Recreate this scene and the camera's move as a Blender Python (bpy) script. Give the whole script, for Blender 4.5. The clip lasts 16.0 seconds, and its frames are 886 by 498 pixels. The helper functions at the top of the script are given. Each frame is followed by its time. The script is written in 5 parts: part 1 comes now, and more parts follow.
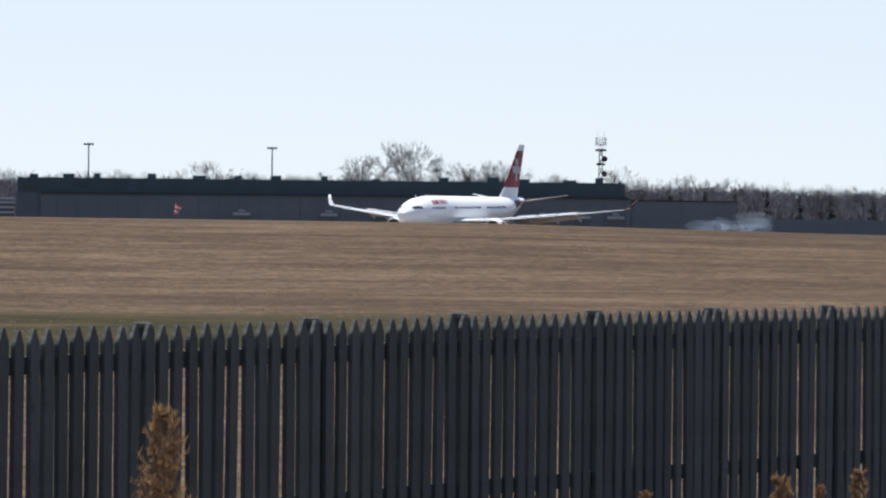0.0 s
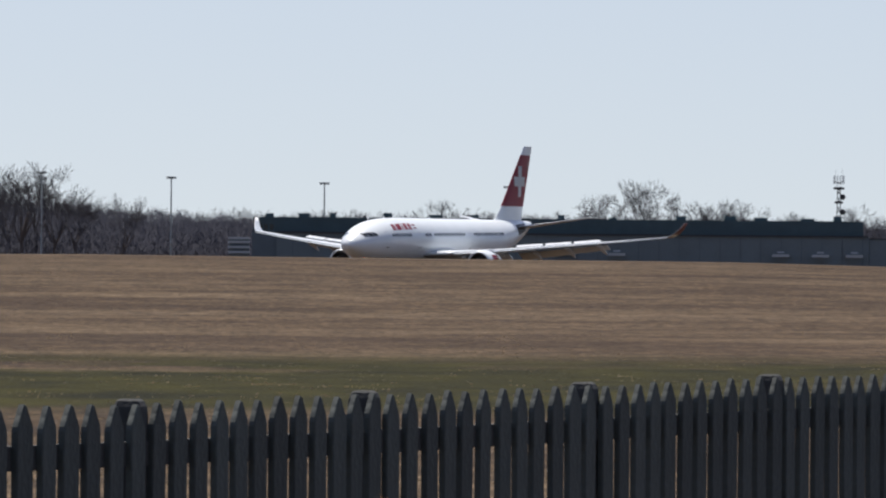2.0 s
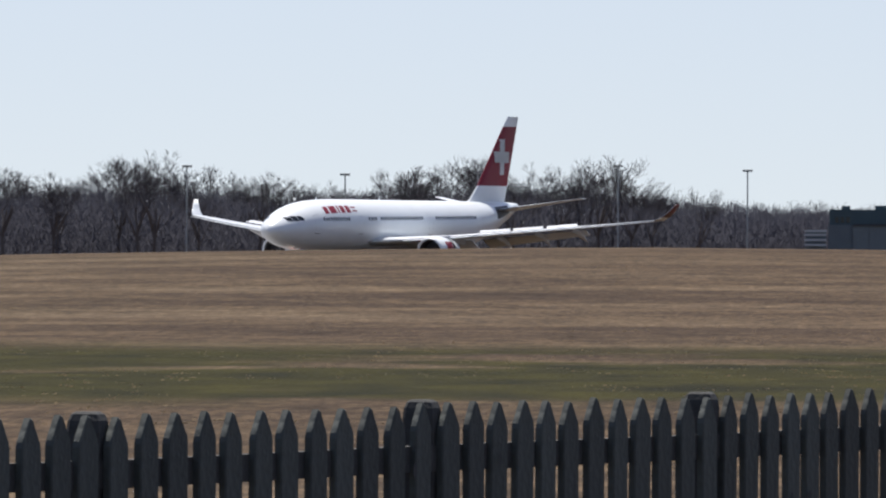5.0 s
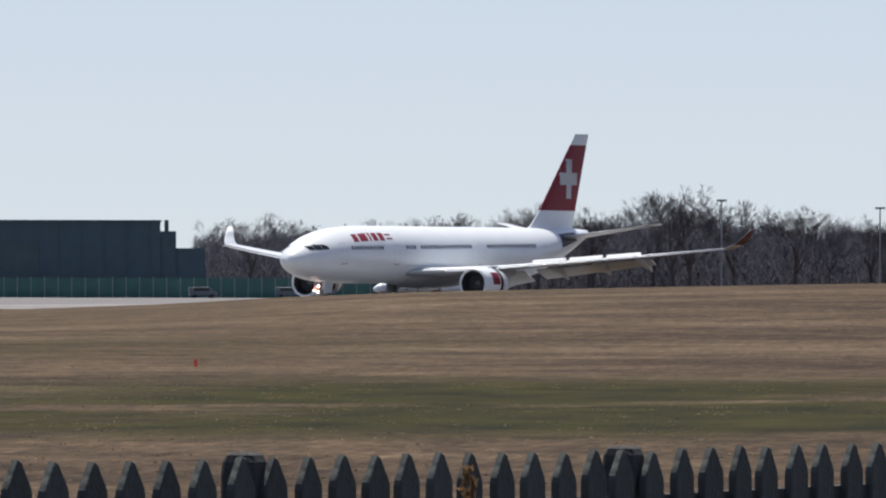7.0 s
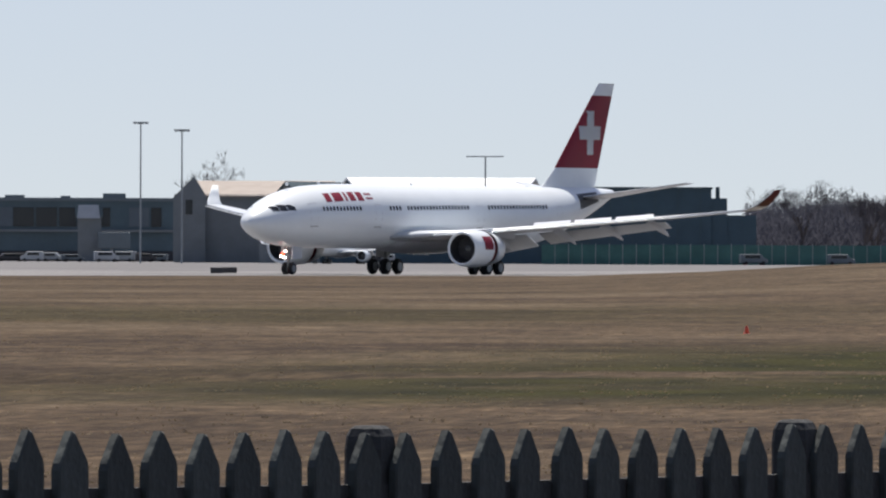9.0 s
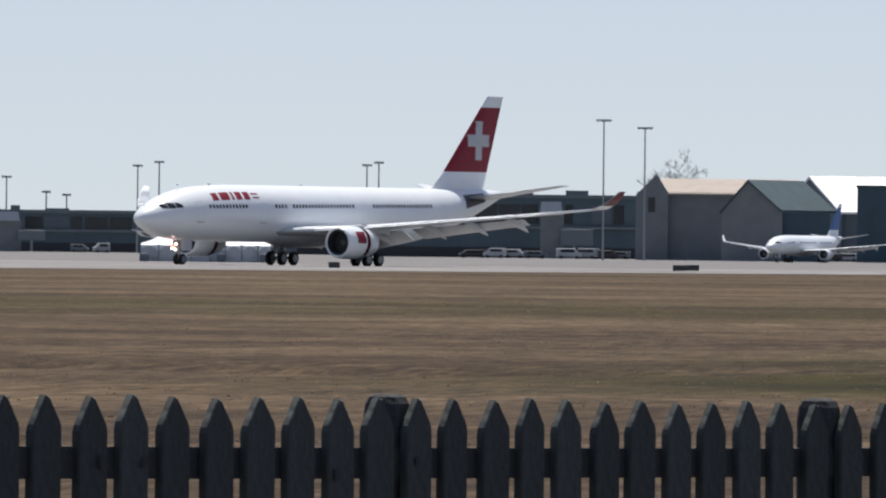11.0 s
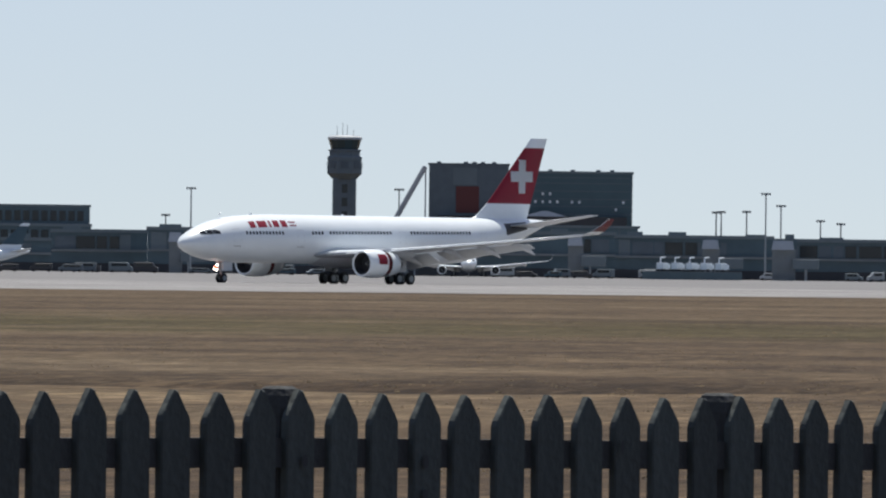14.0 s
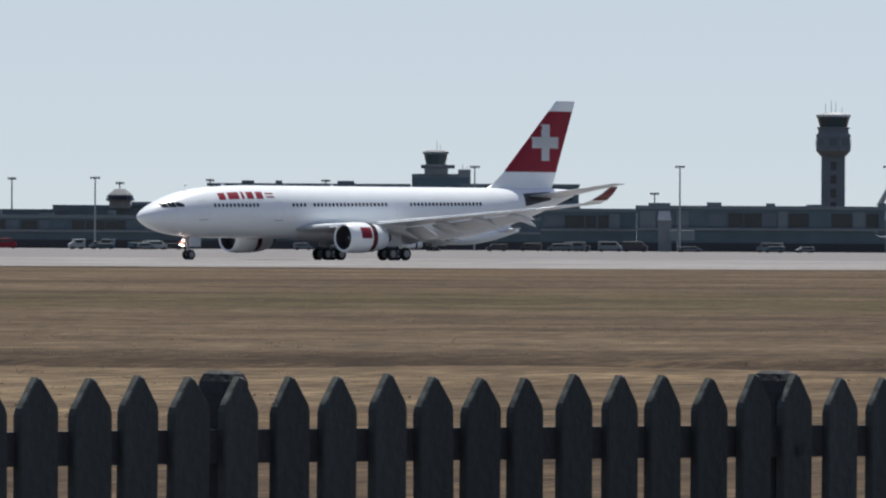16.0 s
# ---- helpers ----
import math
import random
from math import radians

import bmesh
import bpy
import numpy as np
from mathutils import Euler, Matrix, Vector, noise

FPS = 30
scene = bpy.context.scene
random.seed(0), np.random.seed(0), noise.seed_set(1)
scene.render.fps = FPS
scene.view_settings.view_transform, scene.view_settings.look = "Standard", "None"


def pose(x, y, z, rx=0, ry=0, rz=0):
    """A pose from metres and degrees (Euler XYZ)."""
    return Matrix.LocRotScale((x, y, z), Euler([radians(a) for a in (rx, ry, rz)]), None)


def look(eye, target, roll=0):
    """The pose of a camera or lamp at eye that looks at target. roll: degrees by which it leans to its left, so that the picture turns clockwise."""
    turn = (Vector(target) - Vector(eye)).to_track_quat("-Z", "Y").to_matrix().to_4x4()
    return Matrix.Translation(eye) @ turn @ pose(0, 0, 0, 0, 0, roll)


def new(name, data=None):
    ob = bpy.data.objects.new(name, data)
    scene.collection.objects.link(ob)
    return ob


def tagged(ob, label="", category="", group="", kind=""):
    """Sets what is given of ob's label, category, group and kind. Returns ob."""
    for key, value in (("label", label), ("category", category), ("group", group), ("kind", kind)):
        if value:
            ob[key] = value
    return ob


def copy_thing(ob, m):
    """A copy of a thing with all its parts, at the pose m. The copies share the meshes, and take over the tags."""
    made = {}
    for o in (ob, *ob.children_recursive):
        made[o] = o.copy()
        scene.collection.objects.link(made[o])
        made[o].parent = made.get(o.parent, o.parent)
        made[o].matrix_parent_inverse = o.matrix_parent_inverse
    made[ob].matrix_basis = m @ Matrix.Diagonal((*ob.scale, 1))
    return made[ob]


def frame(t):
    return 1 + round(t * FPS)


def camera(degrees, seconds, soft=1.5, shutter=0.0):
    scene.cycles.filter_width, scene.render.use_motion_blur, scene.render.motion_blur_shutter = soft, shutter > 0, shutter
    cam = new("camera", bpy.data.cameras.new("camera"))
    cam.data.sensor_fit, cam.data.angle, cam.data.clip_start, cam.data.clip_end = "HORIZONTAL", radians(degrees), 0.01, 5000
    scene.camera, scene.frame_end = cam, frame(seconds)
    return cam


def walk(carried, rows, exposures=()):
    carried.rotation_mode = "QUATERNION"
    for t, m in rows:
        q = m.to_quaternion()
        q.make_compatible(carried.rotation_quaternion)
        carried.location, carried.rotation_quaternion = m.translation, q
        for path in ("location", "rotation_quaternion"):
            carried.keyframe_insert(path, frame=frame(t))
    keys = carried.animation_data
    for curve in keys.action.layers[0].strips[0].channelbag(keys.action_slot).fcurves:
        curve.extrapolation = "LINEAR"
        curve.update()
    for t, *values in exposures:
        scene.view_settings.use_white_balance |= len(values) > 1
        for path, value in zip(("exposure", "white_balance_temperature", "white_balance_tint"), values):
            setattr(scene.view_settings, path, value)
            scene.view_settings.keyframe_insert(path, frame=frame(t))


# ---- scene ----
LENS_PX = 17500.0
EYE = 1.72
cam = camera(2 * math.degrees(math.atan(784 / LENS_PX)), 16.0, soft=2.2)
CAMERA_ROWS = [
    (0, look((-0.239, -10.146, 1.72), (46.913, 988.740, -0.107), 0.600)),
    (0.5, look((-0.160, -7.414, 1.72), (46.307, 991.502, -1.037), 0.567)),
    (1, look((-0.062, -4.713, 1.72), (39.350, 994.510, 1.416), 0.533)),
    (1.5, look((-0.004, -1.947, 1.72), (28.443, 997.643, 4.848), 0.500)),
    (2, look((-0.021, 0.069, 1.72), (23.222, 999.797, 3.636), 0.475)),
    (2.5, look((-0.010, 0.031, 1.72), (16.991, 999.886, 3.029), 0.450)),
    (3, look((0.002, -0.007, 1.72), (9.525, 999.941, 5.350), 0.425)),
    (3.5, look((0.000, -0.000, 1.72), (-0.000, 999.999, 3.282), 0.400)),
    (3.7, look((-0.001, 0.002, 1.72), (-5.522, 999.986, 2.287), 0.384)),
    (5.8, look((-0.002, 0.004, 1.72), (-51.859, 998.658, 2.972), 0.216)),
    (6, look((-0.000, 0.001, 1.72), (-56.987, 998.375, 3.119), 0.200)),
    (6.5, look((-0.002, 0.003, 1.72), (-75.412, 997.152, 4.502), 0.150)),
    (7, look((-0.002, 0.003, 1.72), (-89.019, 996.025, 5.849), 0.100)),
    (7.5, look((0.001, -0.002, 1.72), (-100.323, 994.951, 3.771), 0.100)),
    (8, look((-0.001, 0.001, 1.72), (-109.698, 993.966, 2.492), 0.100)),
    (8.5, look((-0.004, 0.006, 1.72), (-121.734, 992.569, 2.088), 0.150)),
    (9, look((-0.002, 0.003, 1.72), (-144.329, 989.533, 2.381), 0.200)),
    (9.2, look((-0.002, 0.003, 1.72), (-151.281, 988.494, 2.417), 0.240)),
    (11.3, look((0.797, -4.755, 1.72), (-200.066, 974.864, 2.033), 0.660)),
    (11.5, look((0.890, -5.189, 1.72), (-208.104, 972.727, 2.428), 0.700)),
    (12, look((1.050, -6.129, 1.72), (-220.858, 968.935, 4.419), 0.850)),
    (12.5, look((1.337, -7.388, 1.72), (-228.314, 965.884, 3.000), 1.000)),
    (13, look((1.533, -8.285, 1.72), (-241.173, 961.815, 0.479), 0.900)),
    (13.5, look((1.638, -8.586, 1.72), (-258.369, 957.021, 1.224), 0.800)),
    (14, look((1.595, -8.389, 1.72), (-264.952, 955.431, 3.906), 0.700)),
    (14.5, look((1.519, -8.131, 1.72), (-272.931, 953.464, 5.091), 0.600)),
    (15, look((1.396, -7.695, 1.72), (-288.629, 949.323, 3.341), 0.500)),
    (15.5, look((1.279, -7.336, 1.72), (-302.708, 945.341, 1.716), 0.400)),
    (16, look((1.207, -7.113, 1.72), (-312.652, 942.357, 1.312), 0.300)),
]
EXPOSURES = [(0, 0.52), (0.5, 0.52), (1.0, 0.46), (1.5, 0.26), (2.0, 0.20), (3.5, 0.22), (6.0, 0.36), (7.0, 0.20), (9.0, 0.16), (11.5, 0.10), (12.5, 0.03), (13.5, 0.16), (16.0, 0.08)]
# the picture turns a little cooler as the pan goes on
EXPOSURES = [(t, e, float(np.interp(t, [0, 7, 9, 12, 13.5, 16], [6510, 6520, 6520, 6490, 6380, 6430])), float(np.interp(t, [9, 12, 13.5, 16], [10, 9, 6.5, 7.5]))) for t, e in EXPOSURES]
walk(cam, CAMERA_ROWS, EXPOSURES)

# ---- sky and sun ----
SUN_AZ, SUN_EL = -14.0, 64.0
world = bpy.data.worlds.new("sky")
scene.world = world
world.use_nodes = True
wn = world.node_tree
sky = wn.nodes.new("ShaderNodeTexSky")
sky.sky_type = "NISHITA"
sky.sun_disc = False
sky.sun_elevation = radians(SUN_EL)
sky.sun_rotation = radians(SUN_AZ)
sky.air_density, sky.dust_density, sky.ozone_density = 1.0, 0.6, 2.5
wn.nodes["Background"].inputs[1].default_value = 0.102
# haze lies low: the sky a little above the horizon goes on down to it
wtc = wn.nodes.new("ShaderNodeTexCoord")
lift = wn.nodes.new("ShaderNodeVectorMath")
lift.inputs[1].default_value = (0, 0, 0.10)
wn.links.new(wtc.outputs["Generated"], lift.inputs[0])
wn.links.new(lift.outputs[0], sky.inputs["Vector"])
tint = wn.nodes.new("ShaderNodeVectorMath")
tint.operation = "MULTIPLY"
tint.inputs[1].default_value = (1.20, 0.985, 0.895)
wn.links.new(sky.outputs[0], tint.inputs[0])
wn.links.new(tint.outputs[0], wn.nodes["Background"].inputs[0])
sun_data = bpy.data.lights.new("sun", "SUN")
sun_data.energy, sun_data.angle, sun_data.color = 5.0, radians(0.5), (1.0, 0.95, 0.88)
sun = new("sun", sun_data)
ca, sa, ce, se = math.cos(radians(SUN_AZ)), math.sin(radians(SUN_AZ)), math.cos(radians(SUN_EL)), math.sin(radians(SUN_EL))
sun.matrix_world = look((sa * ce * 50, ca * ce * 50, se * 50), (0, 0, 0))

# ---- materials ----
def mat(name, color, rough=0.6, metal=0.0, vary=0.12, scale=3.0, bump=0.0, glow=None, alpha=None, each=0.0):
    m = bpy.data.materials.new(name)
    m.use_nodes = True
    nt = m.node_tree
    b = nt.nodes["Principled BSDF"]
    b.inputs["Roughness"].default_value = rough
    b.inputs["Metallic"].default_value = metal
    tc = nt.nodes.new("ShaderNodeTexCoord")
    n1 = nt.nodes.new("ShaderNodeTexNoise")
    n1.inputs["Scale"].default_value, n1.inputs["Detail"].default_value = scale, 6
    nt.links.new(tc.outputs["Object"], n1.inputs["Vector"])
    n2 = nt.nodes.new("ShaderNodeTexNoise")
    n2.inputs["Scale"].default_value, n2.inputs["Detail"].default_value = scale * 9, 3
    nt.links.new(tc.outputs["Object"], n2.inputs["Vector"])
    add = nt.nodes.new("ShaderNodeMath")
    add.operation = "ADD"
    nt.links.new(n1.outputs["Fac"], add.inputs[0])
    half = nt.nodes.new("ShaderNodeMath")
    half.operation = "MULTIPLY"
    half.inputs[1].default_value = 0.5
    nt.links.new(n2.outputs["Fac"], half.inputs[0])
    nt.links.new(half.outputs[0], add.inputs[1])
    ramp = nt.nodes.new("ShaderNodeMapRange")
    ramp.inputs["From Min"].default_value, ramp.inputs["From Max"].default_value = 0.4, 1.1
    ramp.inputs["To Min"].default_value, ramp.inputs["To Max"].default_value = 1 - vary, 1 + vary
    nt.links.new(add.outputs[0], ramp.inputs["Value"])
    value = ramp.outputs[0]
    if each:
        info = nt.nodes.new("ShaderNodeObjectInfo")
        er = nt.nodes.new("ShaderNodeMapRange")
        er.inputs["To Min"].default_value, er.inputs["To Max"].default_value = 1 - each, 1 + each
        nt.links.new(info.outputs["Random"], er.inputs["Value"])
        mul = nt.nodes.new("ShaderNodeMath")
        mul.operation = "MULTIPLY"
        nt.links.new(value, mul.inputs[0])
        nt.links.new(er.outputs[0], mul.inputs[1])
        value = mul.outputs[0]
    mix = nt.nodes.new("ShaderNodeVectorMath")
    mix.operation = "SCALE"
    mix.inputs[0].default_value = color
    nt.links.new(value, mix.inputs["Scale"])
    nt.links.new(mix.outputs[0], b.inputs["Base Color"])
    if bump:
        bp = nt.nodes.new("ShaderNodeBump")
        bp.inputs["Strength"].default_value = bump
        bp.inputs["Distance"].default_value = 0.02
        nt.links.new(n2.outputs["Fac"], bp.inputs["Height"])
        nt.links.new(bp.outputs[0], b.inputs["Normal"])
    if glow:
        b.inputs["Emission Color"].default_value = (*color, 1)
        b.inputs["Emission Strength"].default_value = glow
    if alpha is not None:
        b.inputs["Alpha"].default_value = alpha
    return m


def see_through(m, share_):
    """Lets a part of the light come through from behind, as thin blades do."""
    nt = m.node_tree
    b, out = nt.nodes["Principled BSDF"], nt.nodes["Material Output"]
    tr = nt.nodes.new("ShaderNodeBsdfTranslucent")
    src = b.inputs["Base Color"].links[0].from_socket
    nt.links.new(src, tr.inputs["Color"])
    mx = nt.nodes.new("ShaderNodeMixShader")
    mx.inputs[0].default_value = share_
    nt.links.new(b.outputs[0], mx.inputs[1])
    nt.links.new(tr.outputs[0], mx.inputs[2])
    alpha = b.inputs["Alpha"].default_value
    last = mx
    if alpha < 1:
        b.inputs["Alpha"].default_value = 1.0
        clear = nt.nodes.new("ShaderNodeBsdfTransparent")
        last = nt.nodes.new("ShaderNodeMixShader")
        last.inputs[0].default_value = alpha
        nt.links.new(clear.outputs[0], last.inputs[1])
        nt.links.new(mx.outputs[0], last.inputs[2])
    nt.links.new(last.outputs[0], out.inputs["Surface"])


def grass_mat():
    m = bpy.data.materials.new("dry_grass")
    m.use_nodes = True
    nt = m.node_tree
    N, L = nt.nodes.new, nt.links.new
    b = nt.nodes["Principled BSDF"]
    b.inputs["Roughness"].default_value = 0.95
    b.inputs["Specular IOR Level"].default_value = 0.1
    geo = N("ShaderNodeNewGeometry")

    def noise_at(scale, detail=5, stretch=(1, 1, 1)):
        mp = N("ShaderNodeMapping")
        mp.inputs["Scale"].default_value = stretch
        L(geo.outputs["Position"], mp.inputs["Vector"])
        n = N("ShaderNodeTexNoise")
        n.inputs["Scale"].default_value, n.inputs["Detail"].default_value = scale, detail
        n.inputs["Roughness"].default_value = 0.65
        L(mp.outputs[0], n.inputs["Vector"])
        return n.outputs["Fac"]

    def ramp(src, *stops):
        r = N("ShaderNodeValToRGB")
        els = r.color_ramp.elements
        els[0].position, els[0].color = stops[0][0], (*stops[0][1], 1)
        els[1].position, els[1].color = stops[-1][0], (*stops[-1][1], 1)
        for p, c in stops[1:-1]:
            els.new(p).color = (*c, 1)
        L(src, r.inputs[0])
        return r.outputs["Color"]

    def mixed(kind, f, a, c):
        x = N("ShaderNodeMix")
        x.data_type, x.blend_type = "RGBA", kind
        if isinstance(f, float):
            x.inputs[0].default_value = f
        else:
            L(f, x.inputs[0])
        L(a, x.inputs[6])
        L(c, x.inputs[7])
        return x.outputs[2]

    straw = ramp(noise_at(0.03, 9, (1, 0.8, 1)), (0.38, (0.057, 0.040, 0.029)), (0.5, (0.088, 0.064, 0.045)), (0.62, (0.125, 0.096, 0.071)))
    tuft = ramp(noise_at(1.6, 4), (0.3, (0.55, 0.55, 0.52)), (0.55, (1.0, 1.0, 1.0)), (0.75, (1.35, 1.3, 1.2)))
    col = mixed("MULTIPLY", 0.85, straw, tuft)
    for size, squeeze, power in ((0.16, 0.5, 0.55), (0.7, 0.35, 0.65), (2.6, 0.2, 0.75), (8.0, 0.12, 0.8), (5.0, 0.05, 0.5)):
        fine = ramp(noise_at(size, 5, (1, squeeze, 1)), (0.36, (0.55, 0.53, 0.50)), (0.64, (1.42, 1.42, 1.36)))
        col = mixed("MULTIPLY", power, col, fine)
    # a damp green strip along the fence's far side
    sep = N("ShaderNodeSeparateXYZ")
    L(geo.outputs["Position"], sep.inputs[0])

    def window(src, lo0, lo1, hi1, hi0):
        a1, a2, mu = N("ShaderNodeMapRange"), N("ShaderNodeMapRange"), N("ShaderNodeMath")
        a1.inputs["From Min"].default_value, a1.inputs["From Max"].default_value = lo0, lo1
        a2.inputs["From Min"].default_value, a2.inputs["From Max"].default_value = hi0, hi1
        mu.operation = "MULTIPLY"
        L(src, a1.inputs["Value"])
        L(src, a2.inputs["Value"])
        L(a1.outputs[0], mu.inputs[0])
        L(a2.outputs[0], mu.inputs[1])
        return mu.outputs[0]

    def times(a, c):
        mu = N("ShaderNodeMath")
        mu.operation = "MULTIPLY"
        L(a, mu.inputs[0])
        L(c, mu.inputs[1])
        return mu.outputs[0]

    patch = N("ShaderNodeMapRange")
    patch.inputs["From Min"].default_value, patch.inputs["From Max"].default_value = 0.36, 0.46
    L(noise_at(0.10, 7, (0.8, 0.5, 1)), patch.inputs["Value"])
    strip = times(times(window(sep.outputs["Y"], 110, 122, 178, 205), window(sep.outputs["X"], -28, -18, 60, 90)), patch.outputs[0])
    green = ramp(noise_at(0.5, 7, (1, 0.3, 1)), (0.35, (0.009, 0.010, 0.001)), (0.65, (0.040, 0.037, 0.004)))
    col = mixed("MIX", strip, col, green)
    strip2 = times(times(window(sep.outputs["Y"], 235, 260, 300, 360), window(sep.outputs["X"], -130, -110, -40, -20)), patch.outputs[0])
    half = N("ShaderNodeMath")
    half.operation = "MULTIPLY"
    half.inputs[1].default_value = 0.5
    L(strip2, half.inputs[0])
    col = mixed("MIX", half.outputs[0], col, green)
    # the swale's shaded far slope is painted darker, with bleached straw on its near side
    far_off = N("ShaderNodeVectorMath")
    far_off.operation = "LENGTH"
    L(geo.outputs["Position"], far_off.inputs[0])
    rough_r = N("ShaderNodeMath")
    rough_r.operation = "MULTIPLY_ADD"
    L(noise_at(0.06, 6, (1, 0.6, 1)), rough_r.inputs[0])
    rough_r.inputs[1].default_value = 26.0
    L(far_off.outputs["Value"], rough_r.inputs[2])
    swale_shade = N("ShaderNodeRGB")
    swale_shade.outputs[0].default_value = (0.46, 0.42, 0.38, 1)
    pale = N("ShaderNodeRGB")
    pale.outputs[0].default_value = (1.25, 1.25, 1.22, 1)
    west = window(sep.outputs["X"], -400, -300, -38, -20)
    col = mixed("MULTIPLY", times(window(rough_r.outputs[0], 149, 152, 157, 178), west), col, swale_shade.outputs[0])
    col = mixed("MULTIPLY", times(window(rough_r.outputs[0], 80, 90, 148, 151), west), col, pale.outputs[0])
    # the eastern half of the field is duller and browner
    east = N("ShaderNodeMapRange")
    east.inputs["From Min"].default_value, east.inputs["From Max"].default_value = -60, 10
    L(sep.outputs["X"], east.inputs["Value"])
    brown = N("ShaderNodeRGB")
    brown.outputs[0].default_value = (0.83, 0.785, 0.775, 1)
    col = mixed("MULTIPLY", east.outputs[0], col, brown.outputs[0])
    L(col, b.inputs["Base Color"])
    bp = N("ShaderNodeBump")
    bp.inputs["Strength"].default_value, bp.inputs["Distance"].default_value = 0.9, 0.12
    L(noise_at(3.0, 4), bp.inputs["Height"])
    L(bp.outputs[0], b.inputs["Normal"])
    return m


def by_island(m, spread):
    """Gives each loose piece of a mesh its own shade."""
    nt = m.node_tree
    b = nt.nodes["Principled BSDF"]
    src = b.inputs["Base Color"].links[0].from_socket
    geo, r, mu = nt.nodes.new("ShaderNodeNewGeometry"), nt.nodes.new("ShaderNodeMapRange"), nt.nodes.new("ShaderNodeVectorMath")
    r.inputs["To Min"].default_value, r.inputs["To Max"].default_value = 1 - spread, 1 + spread
    mu.operation = "SCALE"
    nt.links.new(geo.outputs["Random Per Island"], r.inputs["Value"])
    nt.links.new(src, mu.inputs[0])
    nt.links.new(r.outputs[0], mu.inputs["Scale"])
    nt.links.new(mu.outputs[0], b.inputs["Base Color"])


M_GRASS = grass_mat()
M_TUFT = mat("straw_tufts", (0.20, 0.157, 0.105), 0.95, vary=0.3, scale=0.3)
by_island(M_TUFT, 0.2)
M_CONCRETE = mat("runway_concrete", (0.225, 0.217, 0.214), 0.9, vary=0.6, scale=0.05)
M_ASPHALT = mat("apron_asphalt", (0.185, 0.18, 0.18), 0.95, vary=0.3, scale=0.03)
M_FENCE = mat("weathered_fence_paint", (0.041, 0.049, 0.047), 0.8, vary=0.4, scale=4.0, bump=0.3, each=0.26)
M_POST = mat("post_wood", (0.032, 0.034, 0.035), 0.85, vary=0.3, scale=5.0, bump=0.3)
M_KNOT = mat("dark_knot", (0.03, 0.032, 0.035), 0.8, vary=0.2)
M_REED = mat("reed_plume", (0.30, 0.19, 0.10), 0.9, vary=0.4, scale=14.0)
M_STALK = mat("reed_stalk", (0.34, 0.26, 0.14), 0.85, vary=0.3, scale=10.0)
M_WHITE = mat("white_airframe_paint", (0.77, 0.81, 0.835), 0.28, vary=0.04, scale=0.4)
M_BELLY = mat("grey_belly_paint", (0.60, 0.62, 0.65), 0.35, vary=0.08, scale=0.5)
M_WING = mat("wing_grey_paint", (0.60, 0.63, 0.67), 0.32, vary=0.08, scale=0.5)
M_METAL = mat("bare_aluminium", (0.72, 0.73, 0.75), 0.25, 0.9, vary=0.05)
M_RED = mat("red_livery_paint", (0.21, 0.006, 0.022), 0.45, vary=0.08, scale=0.6)
# livery red darkened; the winglet's outer face carries its shade as colour
M_DARKRED = mat("darkened_red_paint", (0.13, 0.012, 0.018), 0.35, vary=0.1)
M_BLUE = mat("blue_livery_paint", (0.03, 0.10, 0.30), 0.35, vary=0.1)
M_ORANGE = mat("orange_plastic", (0.85, 0.10, 0.04), 0.5, vary=0.1)
M_PANE = mat("dark_window_glass", (0.015, 0.018, 0.022), 0.12, vary=0.1)
M_TYRE = mat("tyre_rubber", (0.02, 0.02, 0.021), 0.8, vary=0.2)
M_DARK = mat("dark_metal", (0.05, 0.05, 0.055), 0.5, 0.4, vary=0.2)
M_STEEL = mat("galvanised_steel", (0.30, 0.32, 0.33), 0.5, 0.5, vary=0.15)
M_LIGHT = mat("lamp_glow", (1.0, 0.9, 0.8), 0.3, glow=7.0)
M_REDLAMP = mat("red_lamp_glow", (1.0, 0.12, 0.05), 0.3, glow=3.0)
M_BARK = mat("bare_bark", (0.10, 0.088, 0.086), 0.9, vary=0.3, scale=1.0)
# distance haze over the woods is mixed into these two colours as blue-grey
M_TWIG = mat("hazy_bare_twigs", (0.10, 0.095, 0.106), 0.95, vary=0.35, scale=0.2)
M_THICKET = mat("hazy_undergrowth", (0.084, 0.086, 0.106), 0.95, vary=0.25, scale=0.08)
M_PINE = mat("dark_conifer", (0.035, 0.05, 0.04), 0.9, vary=0.3)
# far cladding: a little distance haze is put in as lighter, bluer colour
M_SHED = mat("blue_grey_cladding", (0.11, 0.135, 0.155), 0.6, vary=0.15, scale=0.3)
M_SHED_LOW = mat("slate_grey_cladding", (0.145, 0.175, 0.19), 0.65, vary=0.12, scale=0.2)
M_ROOFDARK = mat("dark_teal_roof", (0.055, 0.090, 0.105), 0.7, vary=0.2, scale=0.3)
M_NAVY = mat("navy_cladding", (0.044, 0.082, 0.108), 0.6, vary=0.15, scale=0.3)
M_TEAL = mat("teal_screen_fence", (0.05, 0.13, 0.12), 0.8, vary=0.25, scale=0.3)
M_PALE = mat("pale_wall_panel", (0.42, 0.44, 0.46), 0.6, vary=0.12, scale=0.3)
M_CONC_WALL = mat("grey_concrete_wall", (0.20, 0.215, 0.22), 0.8, vary=0.15, scale=0.3)
M_TOWER = mat("grey_tower_concrete", (0.165, 0.195, 0.212), 0.8, vary=0.12, scale=0.3)
